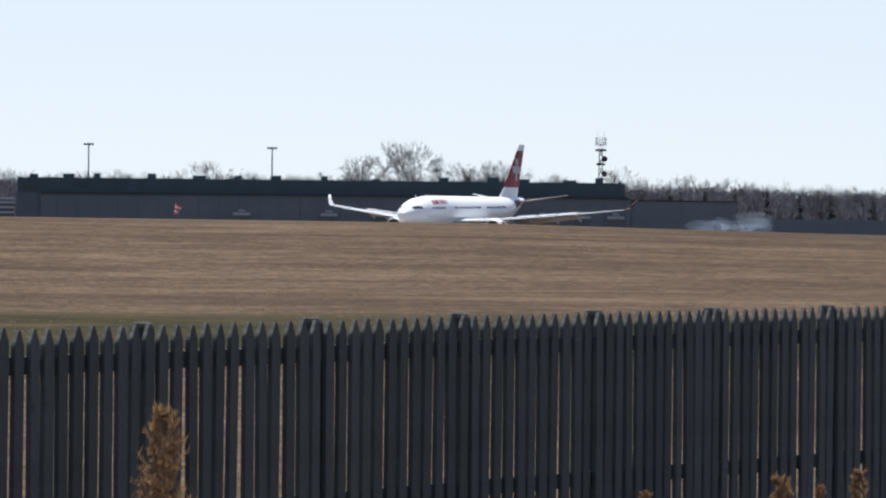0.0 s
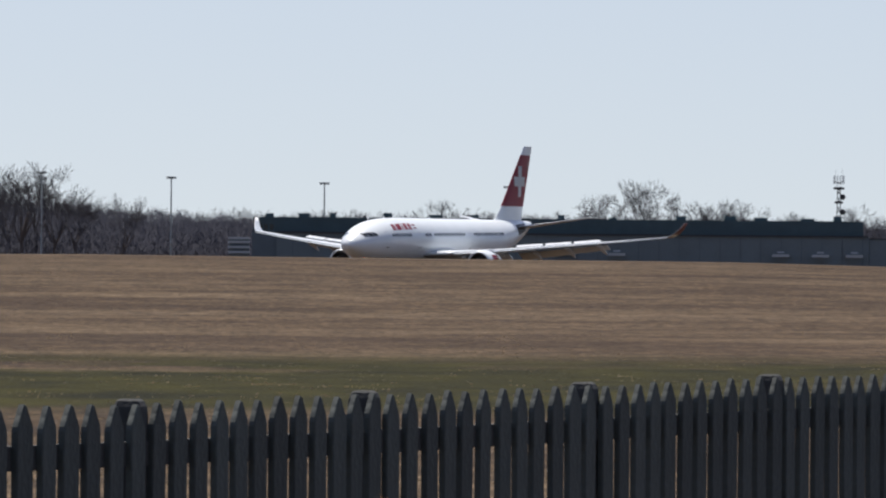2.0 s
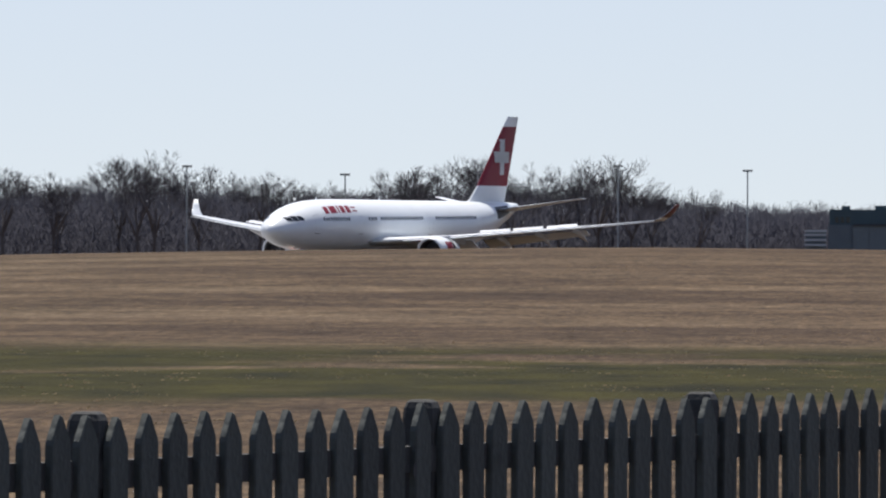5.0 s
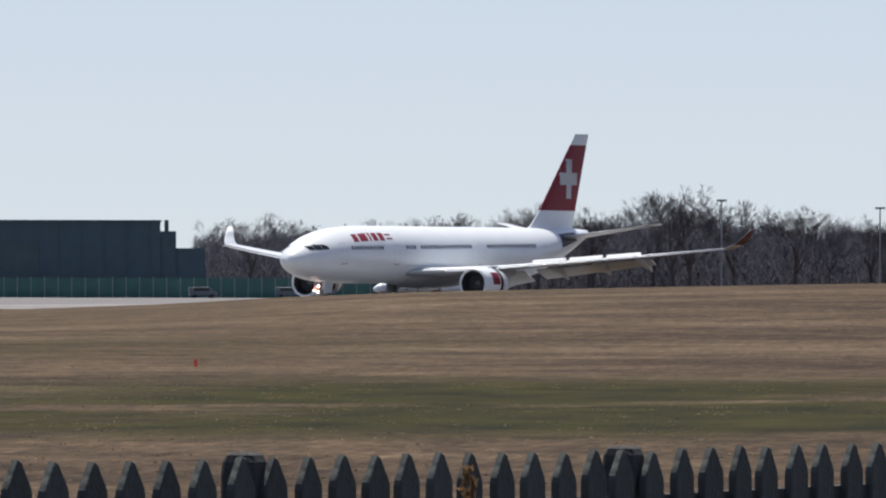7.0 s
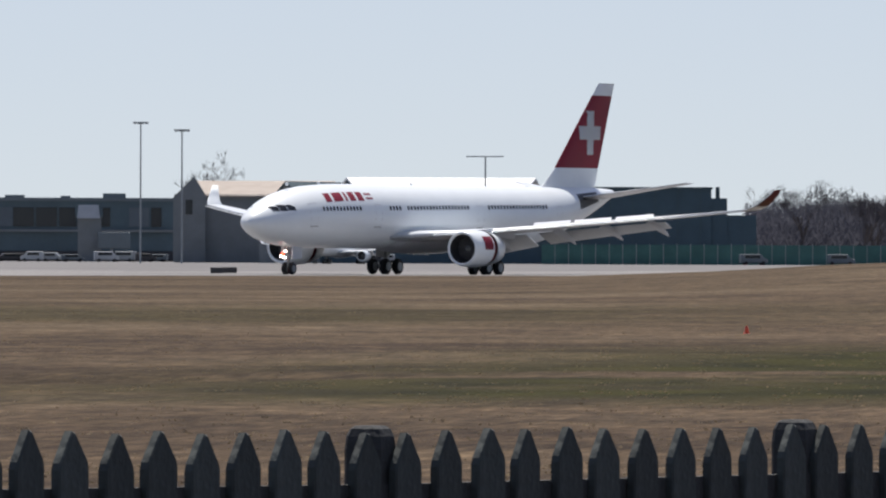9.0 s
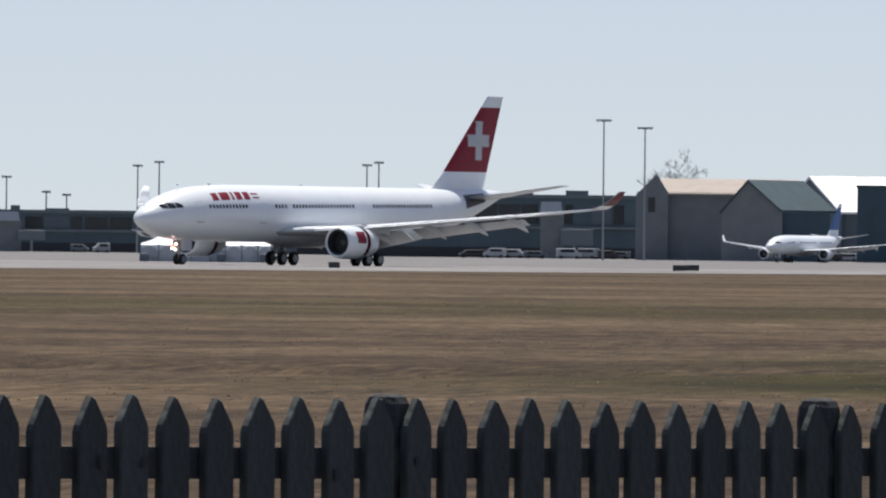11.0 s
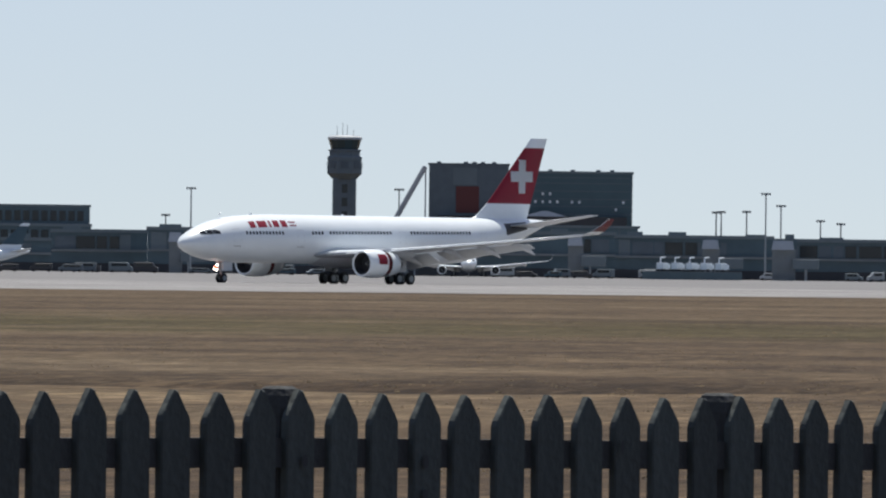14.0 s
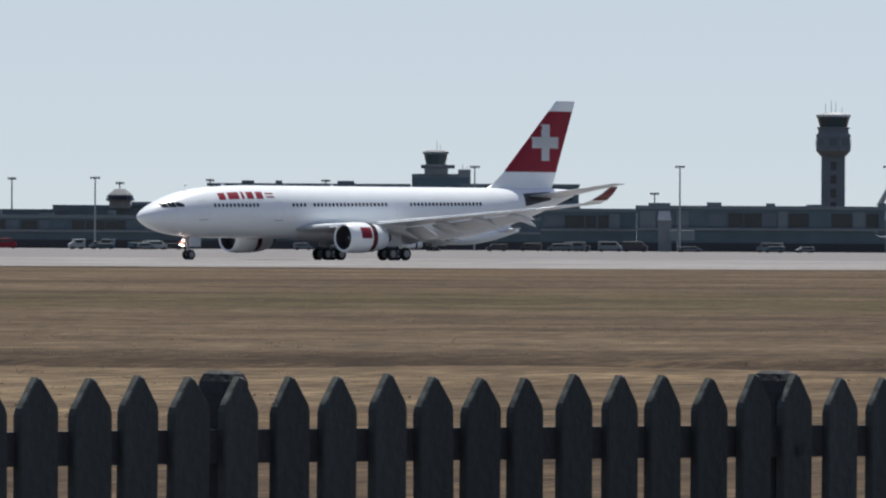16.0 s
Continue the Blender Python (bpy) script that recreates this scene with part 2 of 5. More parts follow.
M_SAND = mat("sand_roof", (0.36, 0.31, 0.27), 0.8, vary=0.12, scale=0.3)
M_WHITEROOF = mat("white_metal_roof", (0.78, 0.78, 0.78), 0.4, vary=0.06, scale=0.3)
M_CANVAS = mat("white_tent_canvas", (0.80, 0.81, 0.82), 0.55, vary=0.06, scale=0.5)
M_HOTEL = mat("hotel_curtain_wall", (0.055, 0.098, 0.115), 0.4, vary=0.15, scale=0.2)
# this glass colour is lifted and blued for distance haze
M_TERM = mat("terminal_dark_glass", (0.072, 0.115, 0.138), 0.35, vary=0.2, scale=0.15)
# tower cab glass: the reflected sky is painted in as blue-grey
M_CABGLASS = mat("sky_toned_cab_glass", (0.045, 0.075, 0.085), 0.15, vary=0.15)
M_BRICK = mat("red_facade_panel", (0.125, 0.035, 0.032), 0.7, vary=0.15)
M_SMOKE = mat("tyre_smoke", (0.50, 0.64, 0.82), 1.0, vary=0.05, alpha=0.012)
M_RED.node_tree.nodes["Principled BSDF"].inputs["Specular IOR Level"].default_value = 0.3
for dull in (M_CONCRETE, M_ASPHALT, M_TWIG, M_THICKET, M_BARK, M_PINE):
    dull.node_tree.nodes["Principled BSDF"].inputs["Specular IOR Level"].default_value = 0.05
for thin, part_through in ((M_TUFT, 0.6), (M_TWIG, 0.3), (M_THICKET, 0.45), (M_REED, 0.5), (M_SMOKE, 0.9)):
    thin.node_tree.nodes["Principled BSDF"].inputs["Transmission Weight"].default_value = 0.0
    see_through(thin, part_through)


def ragged(m, most):
    """Breaks a thin veil up into wisps."""
    nt = m.node_tree
    tc, n, r = nt.nodes.new("ShaderNodeTexCoord"), nt.nodes.new("ShaderNodeTexNoise"), nt.nodes.new("ShaderNodeMapRange")
    n.inputs["Scale"].default_value, n.inputs["Detail"].default_value = 0.7, 1
    r.inputs["From Min"].default_value, r.inputs["From Max"].default_value, r.inputs["To Max"].default_value = 0.25, 0.85, most
    nt.links.new(tc.outputs["Object"], n.inputs["Vector"])
    nt.links.new(n.outputs["Fac"], r.inputs["Value"])
    nt.links.new(r.outputs[0], nt.nodes["Material Output"].inputs["Surface"].links[0].from_node.inputs[0])


ragged(M_SMOKE, 0.085)

# ---- helpers of this scene ----
def at(b, d):
    """The place at bearing b (lens units) and d metres."""
    a = b / LENS_PX
    return d * math.sin(a), d * math.cos(a)


LIFT = [0.0]


def up(h, d):
    """The height of a point h lens units over the level line at d metres; LIFT raises whole stretches of the far side."""
    return EYE + (h + LIFT[0]) * d / LENS_PX


def wide(p, d):
    return p * d / LENS_PX


def link(name, bm, material, smooth=False):
    me = bpy.data.meshes.new(name)
    bmesh.ops.recalc_face_normals(bm, faces=bm.faces)
    bm.to_mesh(me)
    bm.free()
    me.materials.append(material)
    if smooth:
        me.shade_smooth()
    return new(name, me)


def part(name, bm, material, parent, label="", smooth=False):
    ob = link(name, bm, material, smooth)
    ob.parent = parent
    if label:
        tagged(ob, label)
    return ob


def share(name, mesh, parent, m, label=""):
    ob = new(name, mesh)
    ob.parent = parent
    ob.matrix_basis = m
    if label:
        tagged(ob, label)
    return ob


def box(bm, x0, x1, y0, y1, z0, z1, m=None, bevel=0.0):
    mm = Matrix.Translation(((x0 + x1) / 2, (y0 + y1) / 2, (z0 + z1) / 2)) @ Matrix.Diagonal((abs(x1 - x0), abs(y1 - y0), abs(z1 - z0), 1))
    g = bmesh.ops.create_cube(bm, size=1, matrix=(m or Matrix()) @ mm)
    if bevel:
        es = list({e for v in g["verts"] for e in v.link_edges})
        bmesh.ops.bevel(bm, geom=es, offset=bevel, segments=2, affect="EDGES", profile=0.6)
    return bm


def rod(bm, a, b, r0, r1=None, n=8):
    a, b = Vector(a), Vector(b)
    d = b - a
    q = d.to_track_quat("Z", "Y").to_matrix().to_4x4()
    bmesh.ops.create_cone(bm, cap_ends=True, segments=n, radius1=r0, radius2=r0 if r1 is None else r1, depth=d.length,
                          matrix=Matrix.Translation((a + b) / 2) @ q)
    return bm


def loft(bm, rings, closed=True, caps=True):
    """Skin through rings of equal vertex counts."""
    vs = [[bm.verts.new(p) for p in r] for r in rings]
    n = len(vs[0])
    for i in range(len(vs) - 1):
        for j in range(n if closed else n - 1):
            k = (j + 1) % n
            bm.faces.new((vs[i][j], vs[i][k], vs[i + 1][k], vs[i + 1][j]))
    if caps:
        bm.faces.new(vs[0])
        bm.faces.new(list(reversed(vs[-1])))
    return bm


def empty(name, label, category, group="", x=0, y=0, z=0, rz=0):
    ob = new(name)
    ob.empty_display_size = 0.2
    ob.matrix_basis = pose(x, y, z, 0, 0, rz)
    return tagged(ob, label, category, group)

# ---- ground, runway ----
def field_height(x, y):
    r = math.hypot(x, y)
    b = math.degrees(math.atan2(x, y))
    crest = float(np.interp(b, [-8.2, -7.2, -6.6, -6.0, -5.2, -3.3, -1.0, 3.0, 6.0], [0.03, 0.30, 0.70, 1.15, 1.58, 2.12, 2.50, 2.32, 1.55]))
    rise = min(1, max(0, (r - 250) / 450))
    rise = rise * rise * (3 - 2 * rise)
    edge = 730 + max(0, b + 9) * 14
    fall = 1 - min(1, max(0, (r - edge) / 120))
    # a shallow drainage swale crosses the western half of the field
    swale = 0.22 * math.exp(-((r - 141 - 2.5 * math.sin(b * 1.3)) / 3.2) ** 2) * min(1, max(0, (-8.0 - b) / 3))
    return crest * rise * fall * fall * (3 - 2 * fall) - 0.02 - swale + 0.05 * noise.noise((x * 0.03, y * 0.012, 0)) * min(1, r / 100)


def build_ground():
    bm = bmesh.new()
    radii = [0.5, 4, 8, 12, 17, 23, 30, 38, 47, 57, 68, 80, 92, 105, 118, 126, 130, 132, 134, 136, 138, 140, 142, 144, 146, 148, 150, 154, 163, 180, 198, 217, 237, 258, 280, 305, 332, 361, 392, 425, 460, 497,
             536, 577, 620, 660, 690, 715, 735, 755, 775, 795, 815, 840, 870, 905, 945, 990, 1050, 1150, 1300, 1600, 2100, 2800, 3600, 4500, 4990]
    angles = [-180 + 12 * i for i in range(12)] + [-36 + 0.75 * i for i in range(72)] + [18 + 12 * i for i in range(14)]
    grid = [[bm.verts.new((r * math.sin(radians(a)), r * math.cos(radians(a)), field_height(r * math.sin(radians(a)), r * math.cos(radians(a))))) for a in angles] for r in radii]
    for i in range(len(radii) - 1):
        for j in range(len(angles)):
            k = (j + 1) % len(angles)
            bm.faces.new((grid[i][j], grid[i][k], grid[i + 1][k], grid[i + 1][j]))
    bm.faces.new(grid[0])
    tagged(link("ground", bm, M_GRASS, True), "dry straw-coloured airfield grass with green patches", "ground", kind="structure")
    bm = bmesh.new()
    near = [(110, 1745), (-106, 845), (-152, 748), (-205, 690), (-330, 640), (-470, 590)]
    far = [(60, 1765), (-172, 1010), (-300, 1160), (-410, 1120), (-500, 1050), (-640, 930)]
    for z, pts, name, m, label in ((0.03, (near, far), "runway", M_CONCRETE, "pale grooved concrete runway with rubber marks"),):
        vs = [[bm.verts.new((x, y, z)) for x, y in p] for p in pts]
        for i in range(len(near) - 1):
            bm.faces.new((vs[0][i], vs[0][i + 1], vs[1][i + 1], vs[1][i]))
        tagged(link(name, bm, m), label, "runway", kind="structure")
    bm = bmesh.new()
    ring = [(-166, 995), (-298, 1145), (-405, 1105), (-490, 1035), (-630, 915), (-1500, 2900), (-900, 3900), (-420, 3900), (-180, 1900), (-90, 1150)]
    bm.faces.new([bm.verts.new((x, y, 0.02)) for x, y in ring])
    tagged(link("apron", bm, M_ASPHALT), "grey asphalt taxiways and apron before the terminal", "apron", kind="structure")


build_ground()

# ---- the picket fence ----
FENCE_A = radians(19.6)
FENCE_E = Vector((math.sin(FENCE_A), math.cos(FENCE_A), 0))
FENCE_N = Vector((-math.cos(FENCE_A), math.sin(FENCE_A), 0))
POSTS = [4.75, 6.85, 8.95, 11.05, 13.17, 15.21, 17.43, 19.67, 21.87, 24.19, 26.6, 28.95, 31.22, 33.65, 36.0, 38.35, 40.6, 43.0, 45.4, 47.8, 50.2, 52.6, 55.0]
DROP = [(4, .276), (11, .297), (13.2, .312), (15.2, .336), (17.4, .367), (19.7, .396), (21.9, .411), (24.2, .427), (26.6, .423), (29, .426), (31.2, .421), (33.6, .413), (36, .403), (43, .393), (60, .390)]


def fence_top(l):
    return EYE - float(np.interp(l, [a for a, _ in DROP], [b for _, b in DROP]))


def fence_pose(l, n, z):
    q = FENCE_E * l + FENCE_N * (10.6 + n)
    return Matrix.Translation((q.x, q.y, z)) @ Matrix.Rotation(radians(90) - FENCE_A, 4, "Z")


def build_fence():
    fence = empty("picket_fence", "long weathered dark grey picket fence beside a dry field", "fence")
    h = 1.32
    shapes = []
    for k in range(5):
        bm = bmesh.new()
        rr = random.Random(k)
        w = 0.063 + rr.uniform(-0.003, 0.003)
        e = rr.uniform(-0.003, 0.003)
        prof = [(-w, -h), (w, -h), (w, -0.080 + e), (w - 0.006, -0.064 + e), (0.008, -0.004), (-0.006, 0.0), (-w + 0.006, -0.066 - e), (-w, -0.082 - e)]
        front = [bm.verts.new((x, 0.0, z)) for x, z in prof]
        back = [bm.verts.new((x, 0.021, z)) for x, z in prof]
        bm.faces.new(front)
        bm.faces.new(list(reversed(back)))
        n = len(prof)
        for i in range(n):
            bm.faces.new((front[i], front[(i + 1) % n], back[(i + 1) % n], back[i]))
        bmesh.ops.bevel(bm, geom=[ed for ed in bm.edges if abs(ed.verts[0].co.y - ed.verts[1].co.y) < 1e-6 and ed.verts[0].co.y < 0.001], offset=0.004, segments=1, affect="EDGES")
        ob = link("picket", bm, M_FENCE)
        shapes.append(ob.data)
        bpy.data.objects.remove(ob)
    rng = random.Random(5)
    starts = [a + float(np.interp(a, [11, 15.2, 19.7, 26.6, 29, 31.2, 33.7], [0.01, 0.06, 0.10, 0.11, 0.16, 0.18, 0.15])) for a in POSTS]
    for i in range(len(POSTS) - 1):
        a, b = starts[i], starts[i + 1]
        count = 11 if i in (0, 1, 4, 7) else 12
        for j in range(count):
            l = a + (b - a) * j / count + rng.uniform(-0.006, 0.006)
            share("picket", shapes[rng.randrange(5)], fence, fence_pose(l, -0.045 + rng.uniform(-0.004, 0.004), fence_top(l) + rng.uniform(-0.006, 0.005))
                  @ pose(0, 0, 0, rng.uniform(-0.4, 0.4), rng.uniform(-0.5, 0.5), rng.uniform(-1.2, 1.2)))
    bm = bmesh.new()
    loft(bm, [[(x * w, y * w, z) for x, y in ((-1, -0.75), (-0.75, -1), (0.75, -1), (1, -0.75), (1, 0.75), (0.75, 1), (-0.75, 1), (-1, 0.75))]
              for w, z in ((0.047, -1.45), (0.047, -0.052), (0.044, -0.024), (0.037, -0.007), (0.027, 0.0))])
    ob = link("post", bm, M_POST)
    pm = ob.data
    bpy.data.objects.remove(ob)
    for l in POSTS:
        share("post", pm, fence, fence_pose(l * (1 + 0.026 / 10.6), 0.026, fence_top(l) + 0.010), "thick square fence post with chamfered top")
    for i in range(len(POSTS) - 1):
        a, b = POSTS[i], POSTS[i + 1]
        for d0 in (0.160, 0.84):
            bm = bmesh.new()
            pa, pb = fence_pose(a, 0, fence_top(a) - d0), fence_pose(b, 0, fence_top(b) - d0)
            rings = []
            for pm_ in (pa, pb):
                rings.append([pm_ @ Vector((0, yy, zz)) for yy, zz in ((-0.026, 0.038), (0.022, 0.038), (0.022, -0.038), (-0.026, -0.038))])
            part("rail", loft(bm, rings), M_POST, fence)
    # dark knots on the boards
    bm = bmesh.new()
    bmesh.ops.create_circle(bm, cap_ends=True, segments=9, radius=0.012, matrix=Matrix.Rotation(radians(90), 4, "X"))
    ob = link("knot", bm, M_KNOT)
    km = ob.data
    bpy.data.objects.remove(ob)
    for _ in range(70):
        l = rng.uniform(9, 30)
        i = max(k for k in range(len(POSTS)) if POSTS[k] <= l)
        a, b = POSTS[i], POSTS[i + 1]
        j = int((l - a) / (b - a) * 11)
        lc = a + (b - a) * (j + 0.25) / 11
        share("knot", km, fence, fence_pose(lc + rng.uniform(-0.04, 0.04), -0.0535, fence_top(lc) - rng.uniform(0.1, 0.6)) @ Matrix.Diagonal((rng.uniform(0.7, 1.3), 1, rng.uniform(0.9, 1.9), 1)))


build_fence()


def reed(l, n, top, seed, lean, half, length):
    rng = random.Random(seed)
    thing = empty("reed", "dry reed with a feathery russet plume by the fence", "reed", "reeds by the fence")
    q = FENCE_E * l + FENCE_N * (10.6 + n)
    thing.matrix_basis = Matrix.Translation((q.x, q.y, 0)) @ Matrix.Rotation(radians(90) - FENCE_A, 4, "Z")
    bm = bmesh.new()
    pts = [Vector((lean * (k / 8) ** 2, 0, (top - length * 0.5) * k / 8)) for k in range(9)]
    for p, r in zip(pts, pts[1:]):
        rod(bm, p, r, 0.004, 0.0035, 5)
    part("stalk", bm, M_STALK, thing)
    bm = bmesh.new()
    for k in range(170):
        f = k / 170
        spine = Vector((lean + (rng.uniform(-0.4, 0.4)) * half * (1 - f), rng.uniform(-0.4, 0.4) * half, top - length + length * 0.95 * f))
        out = half * (1.1 - f) ** 0.8 * rng.uniform(0.35, 1.15)
        a = rng.uniform(0, 6.283)
        bend = Vector((math.cos(a) * out, math.sin(a) * out, out * rng.uniform(0.1, 0.9)))
        for h in range(20):
            g = rng.random()
            base = spine + bend * g
            tip = base + Vector((rng.uniform(-0.5, 0.5), rng.uniform(-0.5, 0.5), rng.uniform(0.1, 1.0))) * half * 0.42
            side = Vector((rng.uniform(-1, 1), rng.uniform(-1, 1), rng.uniform(-1, 1))) * 0.0024
            bm.faces.new([bm.verts.new(v) for v in (base - side, base + side, tip)])
    part("plume", bm, M_REED, thing)


for l, n, top, seed, lean, half, length in ((29.8, -0.6, 0.98, 1, -0.05, 0.13, 0.55), (37.2, -0.6, 0.46, 2, 0.0, 0.06, 0.4), (39.8, -0.6, 0.48, 3, 0.0, 0.09, 0.4), (41.4, -0.6, 0.48, 4, 0.01, 0.07, 0.4), (40.6, -0.6, 0.42, 7, 0.01, 0.05, 0.4), (22.1, -0.5, 1.30, 5, 0.0, 0.045, 0.4)):
    reed(l, n, top, seed, lean, half, length)


def grass_tufts():
    rng = random.Random(11)
    verts, faces = [], []
    for _ in range(12000):
        r = 75 + 420 * rng.random() ** 1.6
        b = radians(rng.uniform(-22, 7))
        x, y = r * math.sin(b), r * math.cos(b)
        z = field_height(x, y)
        if noise.noise((x * 0.12, y * 0.05, 3)) < -0.12:
            continue
        hgt = rng.uniform(0.008, 0.022)
        for _ in range(3):
            a, w = rng.uniform(0, 3.14), rng.uniform(0.02, 0.07)
            ox, oy = rng.uniform(-0.1, 0.1), rng.uniform(-0.1, 0.1)
            k = len(verts)
            verts += [(x + ox - w * math.cos(a), y + oy - w * math.sin(a), z - 0.02), (x + ox + w * math.cos(a), y + oy + w * math.sin(a), z - 0.02),
                      (x + ox + rng.uniform(-0.05, 0.05), y + oy, z + hgt)]
            faces.append((k, k + 1, k + 2))
    me = bpy.data.meshes.new("grass_tufts")
    me.from_pydata(verts, [], faces)
    me.materials.append(M_TUFT)
    tagged(new("grass_tufts", me), "short tufts of bleached dry grass", "grass", kind="stuff")


grass_tufts()


# ---- airliner ----
FUSE = [(0.0, 0.06, 4.50, 0.06), (0.25, 0.62, 4.52, 0.44), (0.8, 1.12, 4.54, 0.82), (1.6, 1.58, 4.57, 1.23), (2.6, 1.98, 4.64, 1.62), (3.8, 2.32, 4.73, 1.98), (5.2, 2.58, 4.84, 2.29), (7, 2.75, 4.96, 2.54), (9, 2.80, 5.04, 2.70), (12, 2.82, 5.12, 2.79), (14.5, 2.82, 5.15, 2.82),
        (43.0, 2.82, 5.15, 2.82), (47.0, 2.68, 5.30, 2.67), (51.0, 2.30, 5.68, 2.30), (55.0, 1.72, 6.22, 1.78), (58.5, 1.15, 6.80, 1.18),
        (61.0, 0.66, 7.22, 0.68), (62.5, 0.34, 7.46, 0.36), (62.9, 0.13, 7.52, 0.14)]
FX = [f[0] for f in FUSE]


def fuse_at(x, ang, off=0.0):
    """A point of the skin: ang is 0 at the top, positive to starboard."""
    w, zc, h = (float(np.interp(x, FX, [f[i] for f in FUSE])) for i in (1, 2, 3))
    a = radians(ang)
    return Vector((x, (w + off) * math.sin(a), zc + (h + off) * math.cos(a)))


def ang_at(x, z):
    zc, h = (float(np.interp(x, FX, [f[i] for f in FUSE])) for i in (2, 3))
    return math.degrees(math.acos(max(-1, min(1, (z - zc) / h))))


def patch(bm, x0, x1, a0, a1, off=0.015, nx=3, na=3, slant=0.0):
    """A thin raised plate that follows the skin."""
    g = []
    for o in (off, -0.02):
        g.append([[bm.verts.new(fuse_at(x0 + (x1 - x0) * i / nx + slant * j / na, a0 + (a1 - a0) * j / na, o)) for j in range(na + 1)] for i in range(nx + 1)])
    for s in range(2):
        for i in range(nx):
            for j in range(na):
                q = (g[s][i][j], g[s][i + 1][j], g[s][i + 1][j + 1], g[s][i][j + 1])
                bm.faces.new(q if s == 0 else q[::-1])
    rim = [(i, 0) for i in range(nx)] + [(nx, j) for j in range(na)] + [(i, na) for i in range(nx, 0, -1)] + [(0, j) for j in range(na, 0, -1)]
    for (i, j), (k, l) in zip(rim, rim[1:] + rim[:1]):
        bm.faces.new((g[0][i][j], g[1][i][j], g[1][k][l], g[0][k][l]))
    return bm


def foil(le, chord, z, y, thick, twist=0.0):
    """An aerofoil ring of 14 points at span y."""
    up_, lo = [], []
    for k in range(8):
        t = (1 - math.cos(math.pi * k / 7)) / 2
        th = thick * chord * 2.6 * (0.2969 * math.sqrt(t) - 0.126 * t - 0.3516 * t * t + 0.2843 * t ** 3 - 0.1015 * t ** 4) * 2
        up_.append((le + t * chord, y, z + th * 0.62 - twist * t * chord))
        lo.append((le + t * chord, y, z - th * 0.45 - twist * t * chord))
    return up_ + lo[-2:0:-1]


def wheel(bm_t, bm_r, x, y, r, w):
    for sgn, bm, rr, ww in ((1, bm_t, r, w), (1, bm_r, r * 0.55, w * 1.08)):
        m = Matrix.Translation((x, y, r)) @ Matrix.Rotation(radians(90), 4, "X")
        g = bmesh.ops.create_cone(bm, cap_ends=True, segments=24, radius1=rr, radius2=rr, depth=ww, matrix=m)
        if bm is bm_t:
            es = [e for v in g["verts"] for e in v.link_edges if abs(e.verts[0].co.y - e.verts[1].co.y) < 1e-4]
            bmesh.ops.bevel(bm, geom=list(set(es)), offset=r * 0.16, segments=2, affect="EDGES")


SPOILERS = []


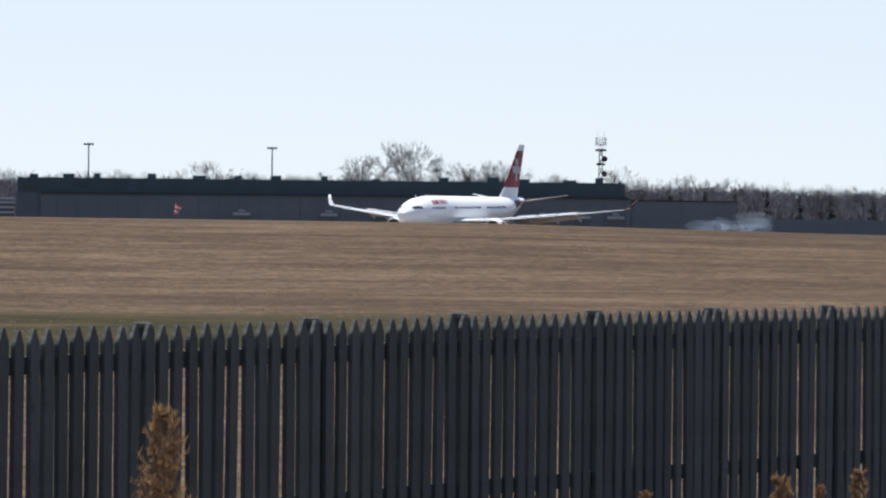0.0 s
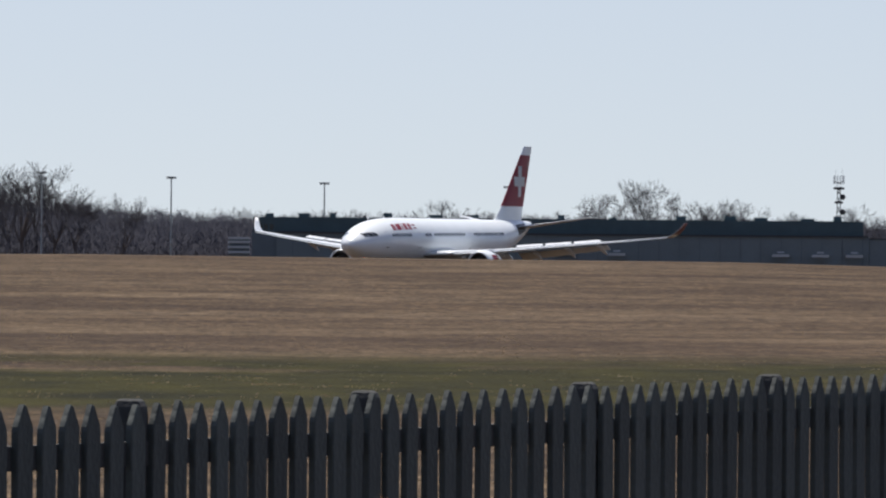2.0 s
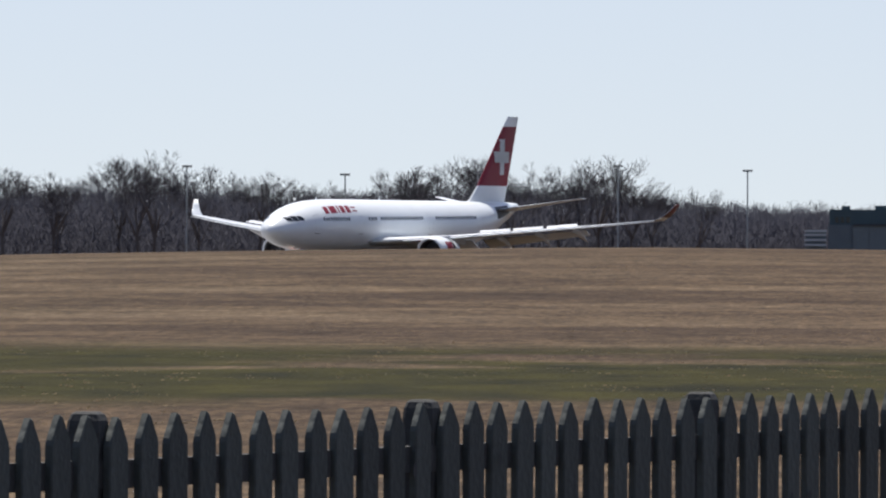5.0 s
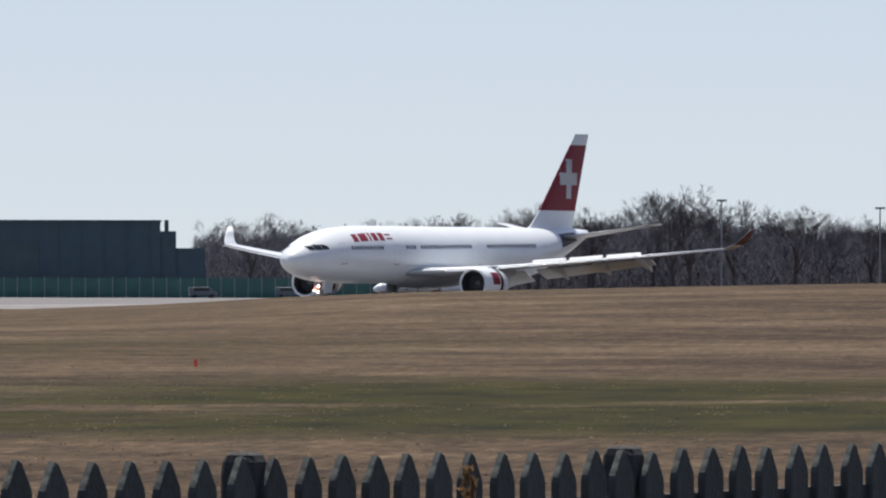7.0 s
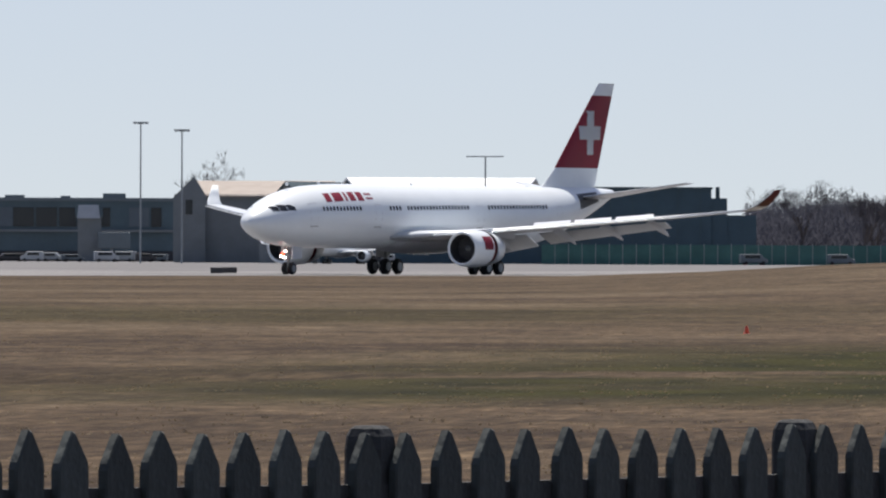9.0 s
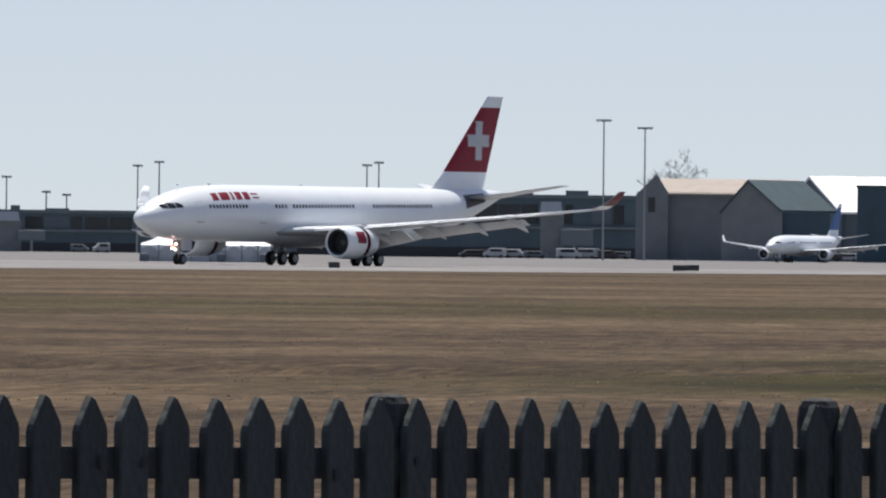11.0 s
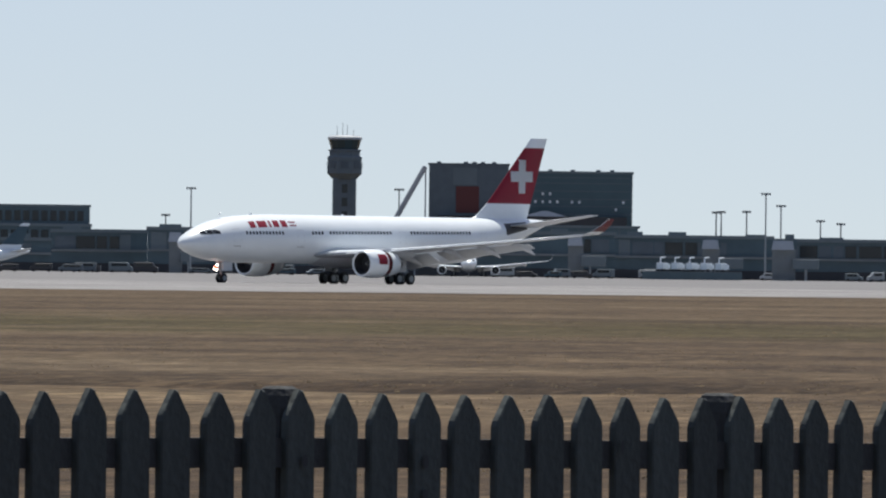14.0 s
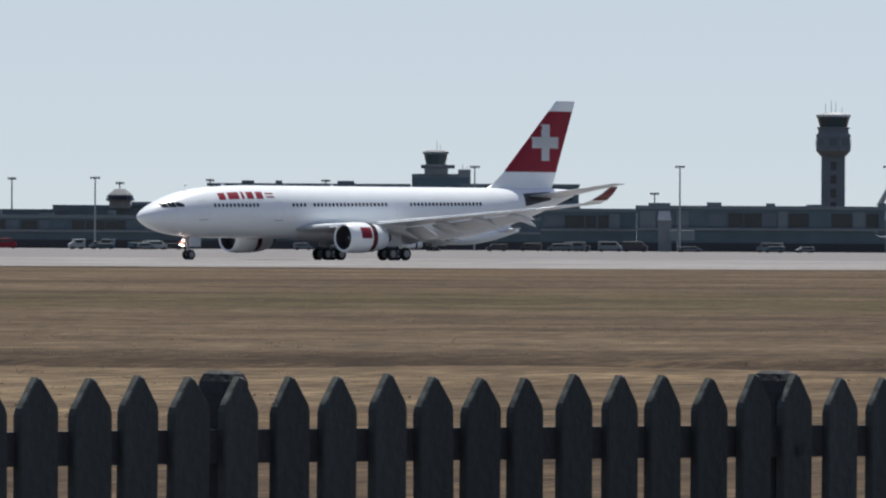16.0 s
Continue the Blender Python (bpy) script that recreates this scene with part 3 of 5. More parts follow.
def airliner(label, tail, trim, detail=True, group="", cross=False, belly=None, name="airliner"):
    a = empty(name, label, "aeroplane", group)
    n = 40
    bm = bmesh.new()
    rings = []
    xs = sorted(set(FX + [0.08, 0.5, 1.2, 2.1, 3.2, 4.5, 6, 15, 22, 30, 37, 45, 49, 53, 57, 60]))
    for x in xs:
        rings.append([fuse_at(x, 360 * k / n) for k in range(n)])
    fus = part("fuselage", loft(bm, rings), M_WHITE, a, "white fuselage with a glossy rounded nose", smooth=True)
    # wing box fairing
    bm = bmesh.new()
    rings = []
    for k in range(13):
        t = k / 12
        s = math.sin(math.pi * min(1, max(0.001, t))) ** 0.45
        rings.append([(19.5 + 18 * t, 2.9 * s * math.sin(2 * math.pi * j / 24), 3.25 - (1.45 * s) * math.cos(2 * math.pi * j / 24) * (1 if math.cos(2 * math.pi * j / 24) > 0 else 0.6)) for j in range(24)])
    part("belly_fairing", loft(bm, rings), M_BELLY, a, "grey rounded belly fairing", smooth=True)
    for sg in (-1, 1):
        wing_rows = [(2.0, 20.0, 13.6, 3.35, 0.13), (5.5, 22.3, 11.0, 3.62, 0.12), (9.4, 25.1, 8.2, 3.95, 0.11), (16.0, 29.4, 5.9, 4.66, 0.10), (23.0, 34.1, 4.1, 5.42, 0.10), (28.2, 37.8, 2.6, 6.05, 0.10)]
        bm = bmesh.new()
        w = part("wing", loft(bm, [foil(le, c, z, sg * y, th) for y, le, c, z, th in wing_rows]), M_WING, a, "long swept grey wing", smooth=True)
        bm = bmesh.new()
        part("slat", loft(bm, [foil(le - 0.35, c * 0.13, z - 0.12, sg * y, 0.30) for y, le, c, z, th in wing_rows[1:]]), M_WHITE, w, "pale extended leading-edge slat", smooth=True)
        bm = bmesh.new()
        win = [(28.2, 37.8, 2.6, 6.05, 0.09), (28.7, 38.6, 2.2, 6.42, 0.08), (29.15, 39.7, 1.6, 7.12, 0.08), (29.45, 40.6, 1.0, 7.84, 0.08)]
        wl = part("winglet", loft(bm, [foil(le, c, z, sg * y, th) for y, le, c, z, th in win]), M_WHITE, w, "upswept white winglet", smooth=True)
        bm = bmesh.new()
        part("winglet_plate", loft(bm, [foil(le + 0.1, c * 0.96, z, sg * (y + 0.08), th * 0.7) for y, le, c, z, th in win[1:]]), trim, wl, "red outer face of the winglet", smooth=True)
        for y0, y1 in ((3.2, 8.8), (10.0, 20.5)):
            bm = bmesh.new()
            rr = []
            for y in (y0, y1):
                le = float(np.interp(y, [q[0] for q in wing_rows], [q[1] + q[2] * 0.86 for q in wing_rows]))
                c = float(np.interp(y, [q[0] for q in wing_rows], [q[2] * 0.29 for q in wing_rows]))
                z = float(np.interp(y, [q[0] for q in wing_rows], [q[3] for q in wing_rows]))
                rr.append(foil(le + 0.25, c, z - 0.20, sg * y, 0.12, 0.42))
            part("flap", loft(bm, rr), M_WING, w, "lowered grey wing flap", smooth=True)
        for y0, y1 in ((10.4, 13.7), (13.73, 17.0), (17.03, 20.4)) if detail else ():
            (xa, za), (xb, zb) = [(float(np.interp(y, [q[0] for q in wing_rows], [q[1] + q[2] * 0.64 for q in wing_rows])),
                                   float(np.interp(y, [q[0] for q in wing_rows], [q[3] + q[2] * q[4] * 0.50 for q in wing_rows]))) for y in (y0, y1)]
            sp = part("spoiler", box(bmesh.new(), 0, 0.75, -(y1 - y0) / 2, (y1 - y0) / 2, -0.02, 0.03), M_WING, a, "pale grey spoiler panel on the wing")
            SPOILERS.append((sp, ((xa + xb) / 2, sg * (y0 + y1) / 2, (za + zb) / 2, sg * math.degrees(math.atan2(zb - za, y1 - y0)), -sg * math.degrees(math.atan2(xb - xa, y1 - y0)))))
        for y in (6.6, 12.4, 16.2, 19.8):
            bm = bmesh.new()
            le = float(np.interp(y, [q[0] for q in wing_rows], [q[1] + q[2] * 0.55 for q in wing_rows]))
            z = float(np.interp(y, [q[0] for q in wing_rows], [q[3] for q in wing_rows]))
            ln = 5.2 if y < 10 else 4.2
            rings = [[(le + ln * t, sg * y + 0.26 * s * math.cos(2 * math.pi * j / 10), z - 0.28 - 1.15 * t * t + 0.36 * s * math.sin(2 * math.pi * j / 10)) for j in range(10)]
                     for t, s in ((0, .05), (.15, .7), (.4, 1), (.7, .85), (.92, .4), (1, .05))]
            part("flap_fairing", loft(bm, rings), M_BELLY, w, smooth=True)
        # engine
        ey, ez, ex = sg * 9.37, 2.40, 20.5
        bm = bmesh.new()
        duct = [(1.38, 1.06), (0.6, 1.16), (0.16, 1.275)]
        part_duct = loft(bmesh.new(), [[(ex + x, ey + r * math.sin(2 * math.pi * j / 32), ez + r * math.cos(2 * math.pi * j / 32)) for j in range(32)] for x, r in duct], caps=False)
        prof = [(0.16, 1.27), (0.0, 1.38), (0.08, 1.48), (0.5, 1.58), (1.5, 1.64), (2.7, 1.62), (3.05, 1.59)]
        rings = [[(ex + x, ey + r * math.sin(2 * math.pi * j / 32), ez + r * math.cos(2 * math.pi * j / 32)) for j in range(32)] for x, r in prof]
        eng = part("engine", loft(bm, rings, caps=False), M_WHITE, a, "white engine nacelle with red panel", smooth=True)
        part("intake_duct", part_duct, M_DARK, eng, "dark intake duct", smooth=True)
        bm = bmesh.new()
        prof = [(3.72, 1.54), (4.2, 1.48), (5.2, 1.28), (5.6, 1.16), (5.5, 1.1), (3.6, 1.3)]
        rings = [[(ex + x, ey + r * math.sin(2 * math.pi * j / 32), ez + r * math.cos(2 * math.pi * j / 32)) for j in range(32)] for x, r in prof]
        part("reverser_sleeve", loft(bm, rings, caps=False), M_WHITE, eng, "white reverser sleeve slid aft", smooth=True)
        bm = bmesh.new()
        rod(bm, (ex + 2.95, ey, ez), (ex + 3.9, ey, ez), 1.42, 1.36, 28)
        part("reverser_cascade", bm, M_DARKRED if cross else M_DARK, eng, "dark open reverser grille")
        bm = bmesh.new()
        rod(bm, (ex + 1.2, ey, ez), (ex + 1.35, ey, ez), 1.06, 1.06, 28)
        part("fan", bm, M_DARK, eng, "dark fan disc")
        bm = bmesh.new()
        rod(bm, (ex + 0.65, ey, ez), (ex + 1.25, ey, ez), 0.03, 0.34, 16)
        part("spinner", bm, M_STEEL, eng)
        for b_ in range(18):
            bm = bmesh.new()
            an = 2 * math.pi * b_ / 18
            mm = Matrix.Translation((ex + 1.12, ey, ez)) @ Matrix.Rotation(an, 4, "X")
            box(bm, -0.05, 0.05, -0.02, 0.10, 0.3, 1.02, mm)
            if detail:
                part("fan_blade", bm, M_DARK, eng)
            else:
                bm.free()
        bm = bmesh.new()
        rod(bm, (ex + 5.0, ey, ez), (ex + 6.6, ey, ez), 0.85, 0.42, 20)
        part("exhaust", bm, M_DARK, eng)
        if detail:
            for side in (-1, 1):
                bm = bmesh.new()
                g = []
                for o in (1.655, 1.60):
                    g.append([[(ex + 1.35 + 1.45 * i / 3, ey + side * o * math.sin(radians(48 + 44 * j / 4)), ez + o * math.cos(radians(48 + 44 * j / 4))) for j in range(5)] for i in range(4)])
                vs = [[[bm.verts.new(p) for p in r] for r in gg] for gg in g]
                for s in range(2):
                    for i in range(3):
                        for j in range(4):
                            bm.faces.new((vs[s][i][j], vs[s][i + 1][j], vs[s][i + 1][j + 1], vs[s][i][j + 1]))
                part("engine_emblem", bm, M_RED, eng, "red rectangular panel on the nacelle")
        bm = bmesh.new()
        rings = [[(21.7, ey - .12, ez + 1.5), (21.7, ey + .12, ez + 1.5), (21.7, ey + .12, ez + 1.56), (21.7, ey - .12, ez + 1.56)],
                 [(24.9, ey - .22, ez + 1.1), (24.9, ey + .22, ez + 1.1), (24.9, ey + .22, 4.15), (24.9, ey - .22, 4.15)],
                 [(29.5, ey - .1, 3.2), (29.5, ey + .1, 3.2), (29.5, ey + .1, 3.9), (29.5, ey - .1, 3.9)]]
        part("pylon", loft(bm, rings), M_BELLY, eng)
        # tailplane
        bm = bmesh.new()
        part("tailplane", loft(bm, [foil(le, c, z, sg * y, th) for y, le, c, z, th in ((0.7, 54.2, 6.4, 6.95, .10), (4.5, 57.0, 4.2, 7.65, .08), (9.0, 60.2, 2.0, 8.45, .08))]), M_WING, a, "swept grey tailplane", smooth=True)
        if detail:
            bm = bmesh.new()
            patch(bm, 53.8, 58.2, sg * 48, sg * 92, 0.012, 4, 4)
            part("trim_plate", bm, M_DARK, a, "dark scuffed plate at the tailplane root")
        # main gear
        bt, br = bmesh.new(), bmesh.new()
        bogie = None
        gx, gy = 31.55, sg * 5.25
        bm = bmesh.new()
        rod(bm, (gx, gy, 0.75), (gx - 0.3, gy - sg * 0.4, 3.4), 0.20, 0.26, 12)
        rod(bm, (gx, gy, 1.3), (gx - 1.6, gy - sg * 1.2, 3.2), 0.10, 0.10, 8)
        rod(bm, (gx, gy, 1.6), (gx + 0.2, gy - sg * 2.2, 3.0), 0.10, 0.10, 8)
        gear = part("main_gear", bm, M_STEEL, a, "main landing gear leg")
        bm = bmesh.new()
        rod(bm, (gx - 1.0, gy, 0.72), (gx + 1.0, gy, 0.72), 0.13, 0.13, 8)
        part("bogie_beam", bm, M_STEEL, gear)
        for dx in (-0.99, 0.99):
            for dy in (-0.70, 0.70):
                bt, br = bmesh.new(), bmesh.new()
                wheel(bt, br, gx + dx, gy + dy, 0.70, 0.52)
                part("tyre", bt, M_TYRE, gear, "black tyre", smooth=False)
                part("rim", br, M_STEEL, gear)
        bm = bmesh.new()
        box(bm, gx - 1.3, gx + 0.9, gy + sg * 0.15, gy + sg * 0.22, 1.5, 3.3)
        part("gear_door", bm, M_BELLY, gear)
    # fin
    def fin_le(z):
        return float(np.interp(z, [6.8, 7.7, 8.2, 9.75, 17.55], [46.4, 49.2, 50.3, 52.3, 60.0]))

    def fin_te(z):
        return float(np.interp(z, [6.8, 17.55], [59.0, 62.85]))

    def fin_slab(z0, z1, k=6):
        rows = []
        for i in range(k + 1):
            z = z0 + (z1 - z0) * i / k
            le, c = fin_le(z), fin_te(z) - fin_le(z)
            th = float(np.interp(z, [7, 17], [0.36, 0.16]))
            up_ = [(le, 0, z)] + [(le + c * t, th * s, z) for t, s in ((.01, .24), (.04, .5), (.09, .74), (.15, .9), (.24, .98), (.35, 1), (.47, .93), (.6, .8), (.73, .59), (.85, .35))] + [(le + c, 0.02, z)]
            rows.append(up_ + [(p[0], -p[1] if p[1] else -0.02, p[2]) for p in up_[:0:-1]])
        return loft(bmesh.new(), rows)

    fin = part("fin", fin_slab(6.8, 9.75), M_WHITE, a, "white fin root")
    part("fin_panel", fin_slab(9.75, 16.42), tail, fin, "red tail fin panel" if cross else "painted tail fin panel")
    part("fin_cap", fin_slab(16.42, 17.55), M_WHITE, fin, "white fin tip")
    if cross:
        for side in (-1, 1):
            bm = bmesh.new()
            cx, cz, ar, hw = 58.30, 12.98, 2.0, 0.62
            o0, o1 = side * 0.36, side * 0.10
            pts = [(-hw, -ar), (hw, -ar), (hw, -hw), (ar, -hw), (ar, hw), (hw, hw), (hw, ar), (-hw, ar), (-hw, hw), (-ar, hw), (-ar, -hw), (-hw, -hw)]
            def ofs(z, x):
                le, c = fin_le(z), fin_te(z) - fin_le(z)
                th = float(np.interp(z, [7, 17], [0.36, 0.16]))
                return th * float(np.interp((x - le) / c, [0, .04, .15, .35, .6, .85, 1], [0, .5, .9, 1, .8, .35, .03])) + 0.02
            for bx0, bx1, bz0, bz1 in ((-hw, hw, -ar, ar), (-ar, -hw, -hw, hw), (hw, ar, -hw, hw)):
                k = 4
                g = [[bm.verts.new((cx + bx0 + (bx1 - bx0) * i / k, side * ofs(cz + bz0 + (bz1 - bz0) * j / k, cx + bx0 + (bx1 - bx0) * i / k), cz + bz0 + (bz1 - bz0) * j / k)) for j in range(k + 1)] for i in range(k + 1)]
                for i in range(k):
                    for j in range(k):
                        bm.faces.new((g[i][j], g[i + 1][j], g[i + 1][j + 1], g[i][j + 1]))
            ext = bmesh.ops.solidify(bm, geom=bm.faces[:], thickness=0.03)
            part("white_cross", bm, M_WHITE, fin, "broad white cross on the fin")
    # nose gear
    bm = bmesh.new()
    rod(bm, (7.0, 0, 0.5), (6.6, 0, 2.6), 0.12, 0.16, 10)
    rod(bm, (7.0, 0, 1.3), (8.6, 0, 2.5), 0.07, 0.07, 8)
    ng = part("nose_gear", bm, M_STEEL, a, "nose landing gear leg")
    for dy in (-0.32, 0.32):
        bt, br = bmesh.new(), bmesh.new()
        wheel(bt, br, 7.0, dy, 0.55, 0.36)
        part("tyre", bt, M_TYRE, ng, "black tyre")
        part("rim", br, M_STEEL, ng)
    for dy in (-0.55, 0.55):
        bm = bmesh.new()
        box(bm, 6.6, 8.2, dy - 0.03, dy + 0.03, 1.4, 2.5)
        part("gear_door", bm, M_BELLY, ng)
    if detail:
        for yy, zz, rr in ((-0.25, 2.05, 0.12), (0.22, 1.62, 0.10), (-0.18, 1.50, 0.12)):
            bm = bmesh.new()
            bmesh.ops.create_uvsphere(bm, u_segments=10, v_segments=8, radius=rr, matrix=Matrix.Translation((6.0, yy, zz)))
            part("landing_light", bm, M_LIGHT, ng, "bright landing light")
        bm = bmesh.new()
        bmesh.ops.create_uvsphere(bm, u_segments=10, v_segments=8, radius=0.16, matrix=Matrix.Translation((6.0, 0.05, 1.78)))
        part("taxi_light", bm, M_REDLAMP, ng, "reddish taxi light")
    # cockpit glazing
    for sg in (-1, 1):
        for x0, x1, z0, z1 in ((2.10, 2.76, 5.52, 5.93), (2.82, 3.58, 5.54, 6.06), (3.64, 4.50, 5.60, 6.08)):
            bm = bmesh.new()
            rows = []
            for o in (0.014, -0.02):
                grid = []
                for i in range(7):
                    x = x0 + (x1 - x0) * i / 6
                    drop = 0.16 * max(0, (x - 4.1) / 0.4)
                    grid.append([bm.verts.new(fuse_at(x, sg * ang_at(x, z0 + (z1 - drop - z0) * j / 3), o)) for j in range(4)])
                rows.append(grid)
            for k, grid in enumerate(rows):
                for i in range(6):
                    for j in range(3):
                        q = (grid[i][j], grid[i + 1][j], grid[i + 1][j + 1], grid[i][j + 1])
                        bm.faces.new(q if k == 0 else q[::-1])
            part("cockpit_window", bm, M_PANE, a, "dark cockpit window")
    # cabin windows
    for sg in (-1, 1):
        ang = ang_at(20, 5.88)
        runs = ((8.4, 14.7), (19.4, 21.5), (22.4, 33.0), (36.3, 47.0))
        bm = bmesh.new()
        p0 = fuse_at(20, sg * ang, 0.008)
        box(bm, -0.15, 0.15, -0.016, 0.016, -0.21, 0.21)
        bmesh.ops.bevel(bm, geom=[e for e in bm.edges if abs(e.verts[0].co.y - e.verts[1].co.y) > 0.01], offset=0.08, segments=2, affect="EDGES")
        ob = link("cabin_window", bm, M_PANE)
        me = ob.data
        bpy.data.objects.remove(ob)
        if detail:
            for x0, x1 in runs:
                k = int((x1 - x0) / 0.54)
                for i in range(k + 1):
                    x = x0 + i * 0.54
                    p = fuse_at(x, sg * ang_at(x, 5.78 + 0.010 * (x - 8)), 0.004)
                    share("cabin_window", me, fus, Matrix.Translation(p) @ Matrix.Rotation(sg * radians(90 - ang), 4, "X"))
        else:
            for x0, x1 in runs:
                bm = bmesh.new()
                patch(bm, x0, x1, sg * (ang - 2.5), sg * (ang + 2.5), 0.01, 8, 1)
                part("window_row", bm, M_PANE, fus)
    if detail:
        for sg in (-1, 1):
            for x in (6.3, 16.8, 34.2, 48.6):
                for dx0, dx1, z0, z1 in ((0, 1.1, 4.2, 4.25), (0, 0.05, 4.25, 6.15), (1.05, 1.1, 4.25, 6.15), (0, 1.1, 6.15, 6.2)):
                    bm = bmesh.new()
                    patch(bm, x + dx0, x + dx1, sg * ang_at(x, z1), sg * ang_at(x, z0), 0.008, 2, 3)
                    part("door_seam", bm, M_BELLY if z0 > 4.21 else M_DARK, fus)
            # wordmark as five plain red blocks
            x = 9.3
            for w_ in (0.95, 1.5, 0.34, 0.95, 0.95):
                bm = bmesh.new()
                patch(bm, x, x + w_, sg * ang_at(12, 7.22), sg * ang_at(12, 6.48), 0.012, 2, 4, -0.10)
                part("livery_block", bm, M_RED, fus, "plain red livery block")
                x += w_ + 0.38
            for z in (6.98, 6.62):
                bm = bmesh.new()
                patch(bm, x, x + 1.1, sg * ang_at(12, z + 0.14), sg * ang_at(12, z), 0.012, 2, 2)
                part("livery_stripe", bm, M_RED, fus)
        for dx, ln in ((11.5, .4), (27.0, .5)):
            bm = bmesh.new()
            box(bm, dx, dx + ln, -0.02, 0.02, 7.9, 8.12)
            part("antenna", bm, M_WHITE, fus)
        bm = bmesh.new()
        bmesh.ops.create_uvsphere(bm, u_segments=12, v_segments=8, radius=0.16, matrix=Matrix.Translation((6.5, 0, 7.88)))
        part("beacon", bm, M_WHITE, fus)
    return a


liner = airliner("white wide-body airliner with red tail fin rolling on the runway", M_RED, M_DARKRED, cross=True)

# ---- trees and woods ----
def bare_tree_mesh(seed, height):
    """Trunk and limbs, and the twigs, of a leafless tree."""
    rng = random.Random(seed)
    tb, verts, faces = bmesh.new(), [], []

    def twig(a, b, w):
        d = (b - a)
        s = d.cross(Vector((rng.uniform(-1, 1), rng.uniform(-1, 1), 0.2)))
        s = s.normalized() * w if s.length > 1e-5 else Vector((w, 0, 0))
        s2 = d.cross(s).normalized() * w
        k = len(verts)
        verts.extend([tuple(a + s), tuple(a - s * 0.5 + s2), tuple(a - s * 0.5 - s2), tuple(b)])
        faces.extend([(k, k + 1, k + 3), (k + 1, k + 2, k + 3), (k + 2, k, k + 3)])

    def grow(p, d, ln, r, level):
        q = p + d * ln
        if level < 2:
            rod(tb, p, q, r, r * 0.7, 6)
        else:
            twig(p, q, max(r * 0.65, 0.014))
        if level >= 6 or (level == 5 and rng.random() < 0.15):
            return
        for k in range((rng.choice((2, 3, 3)) if level < 4 else rng.choice((3, 4, 4))) if level else 6):
            nd = (d + Vector((rng.uniform(-1, 1), rng.uniform(-1, 1), rng.uniform(-0.25, 0.65))) * (0.75 if level else 0.6)).normalized()
            start = p + d * ln * rng.uniform(0.55, 1.0)
            grow(start, nd, ln * rng.uniform(0.58, 0.82), r * 0.55, level + 1)

    grow(Vector((0, 0, 0)), Vector((rng.uniform(-.05, .05), 0, 1)), height * 0.30, height * 0.015, 0)
    k = height / max(v[2] for v in verts)
    verts = [(x * k, y * k, z * k) for x, y, z in verts]
    for v in tb.verts:
        v.co *= k
    me = bpy.data.meshes.new("crown")
    me.from_pydata(verts, [], faces)
    me.materials.append(M_TWIG)
    return tb, me


def make_tree(seed, height):
    tree = empty("bare_tree", "leafless grey-brown deciduous tree in early spring", "tree", "trees round the airfield")
    tb, me = bare_tree_mesh(seed, height)
    part("trunk", tb, M_BARK, tree)
    share("crown", me, tree, Matrix())
    return tree


def plant_trees():
    rng = random.Random(21)
    kinds = [make_tree(40 + k, 15.0) for k in range(6)]
    spots = []
    for b in range(-1860, -180, 21):
        spots.append((b + rng.uniform(-12, 12), float(np.interp(b, [-1850, -1560, -1450, -1250, -1130, -1000, -760, -640, -560, -440, -350, -270, -200], [100, 105, 125, 115, 165, 120, 105, 130, 160, 120, 155, 140, 105])) * rng.uniform(0.72, 1.04)))
    for b, h in ((-160, 110), (-120, 112), (-60, 90), (0, 92), (55, 95), (120, 88), (190, 90), (260, 92), (330, 86), (412, 112), (470, 90), (540, 88), (600, 92), (655, 112), (690, 122), (752, 150), (790, 132), (848, 120), (905, 118),
                 (940, 108), (1010, 92), (1060, 84), (1115, 110), (1160, 90), (1215, 86), (1265, 95), (1320, 88), (1380, 82), (1440, 84), (1500, 78), (1560, 76), (1620, 74),
                 (-2930, 148), (-1900, 108), (-1950, 98)):
        spots.append((b, h))
    for i, (b, h) in enumerate(spots):
        d = 2350 + rng.uniform(-60, 200)
        x, y = at(b, d)
        hh = up(h * (1.18 if b < -200 else 1.0), d) + 0.5
        s = hh / 15.0
        m = pose(x, y, -0.3, 0, 0, rng.uniform(0, 360)) @ Matrix.Diagonal((s, s, s, 1))
        if i < 6:
            kinds[i].matrix_basis = m
        else:
            t = copy_thing(kinds[rng.randrange(6)], Matrix())
            t.matrix_basis = m


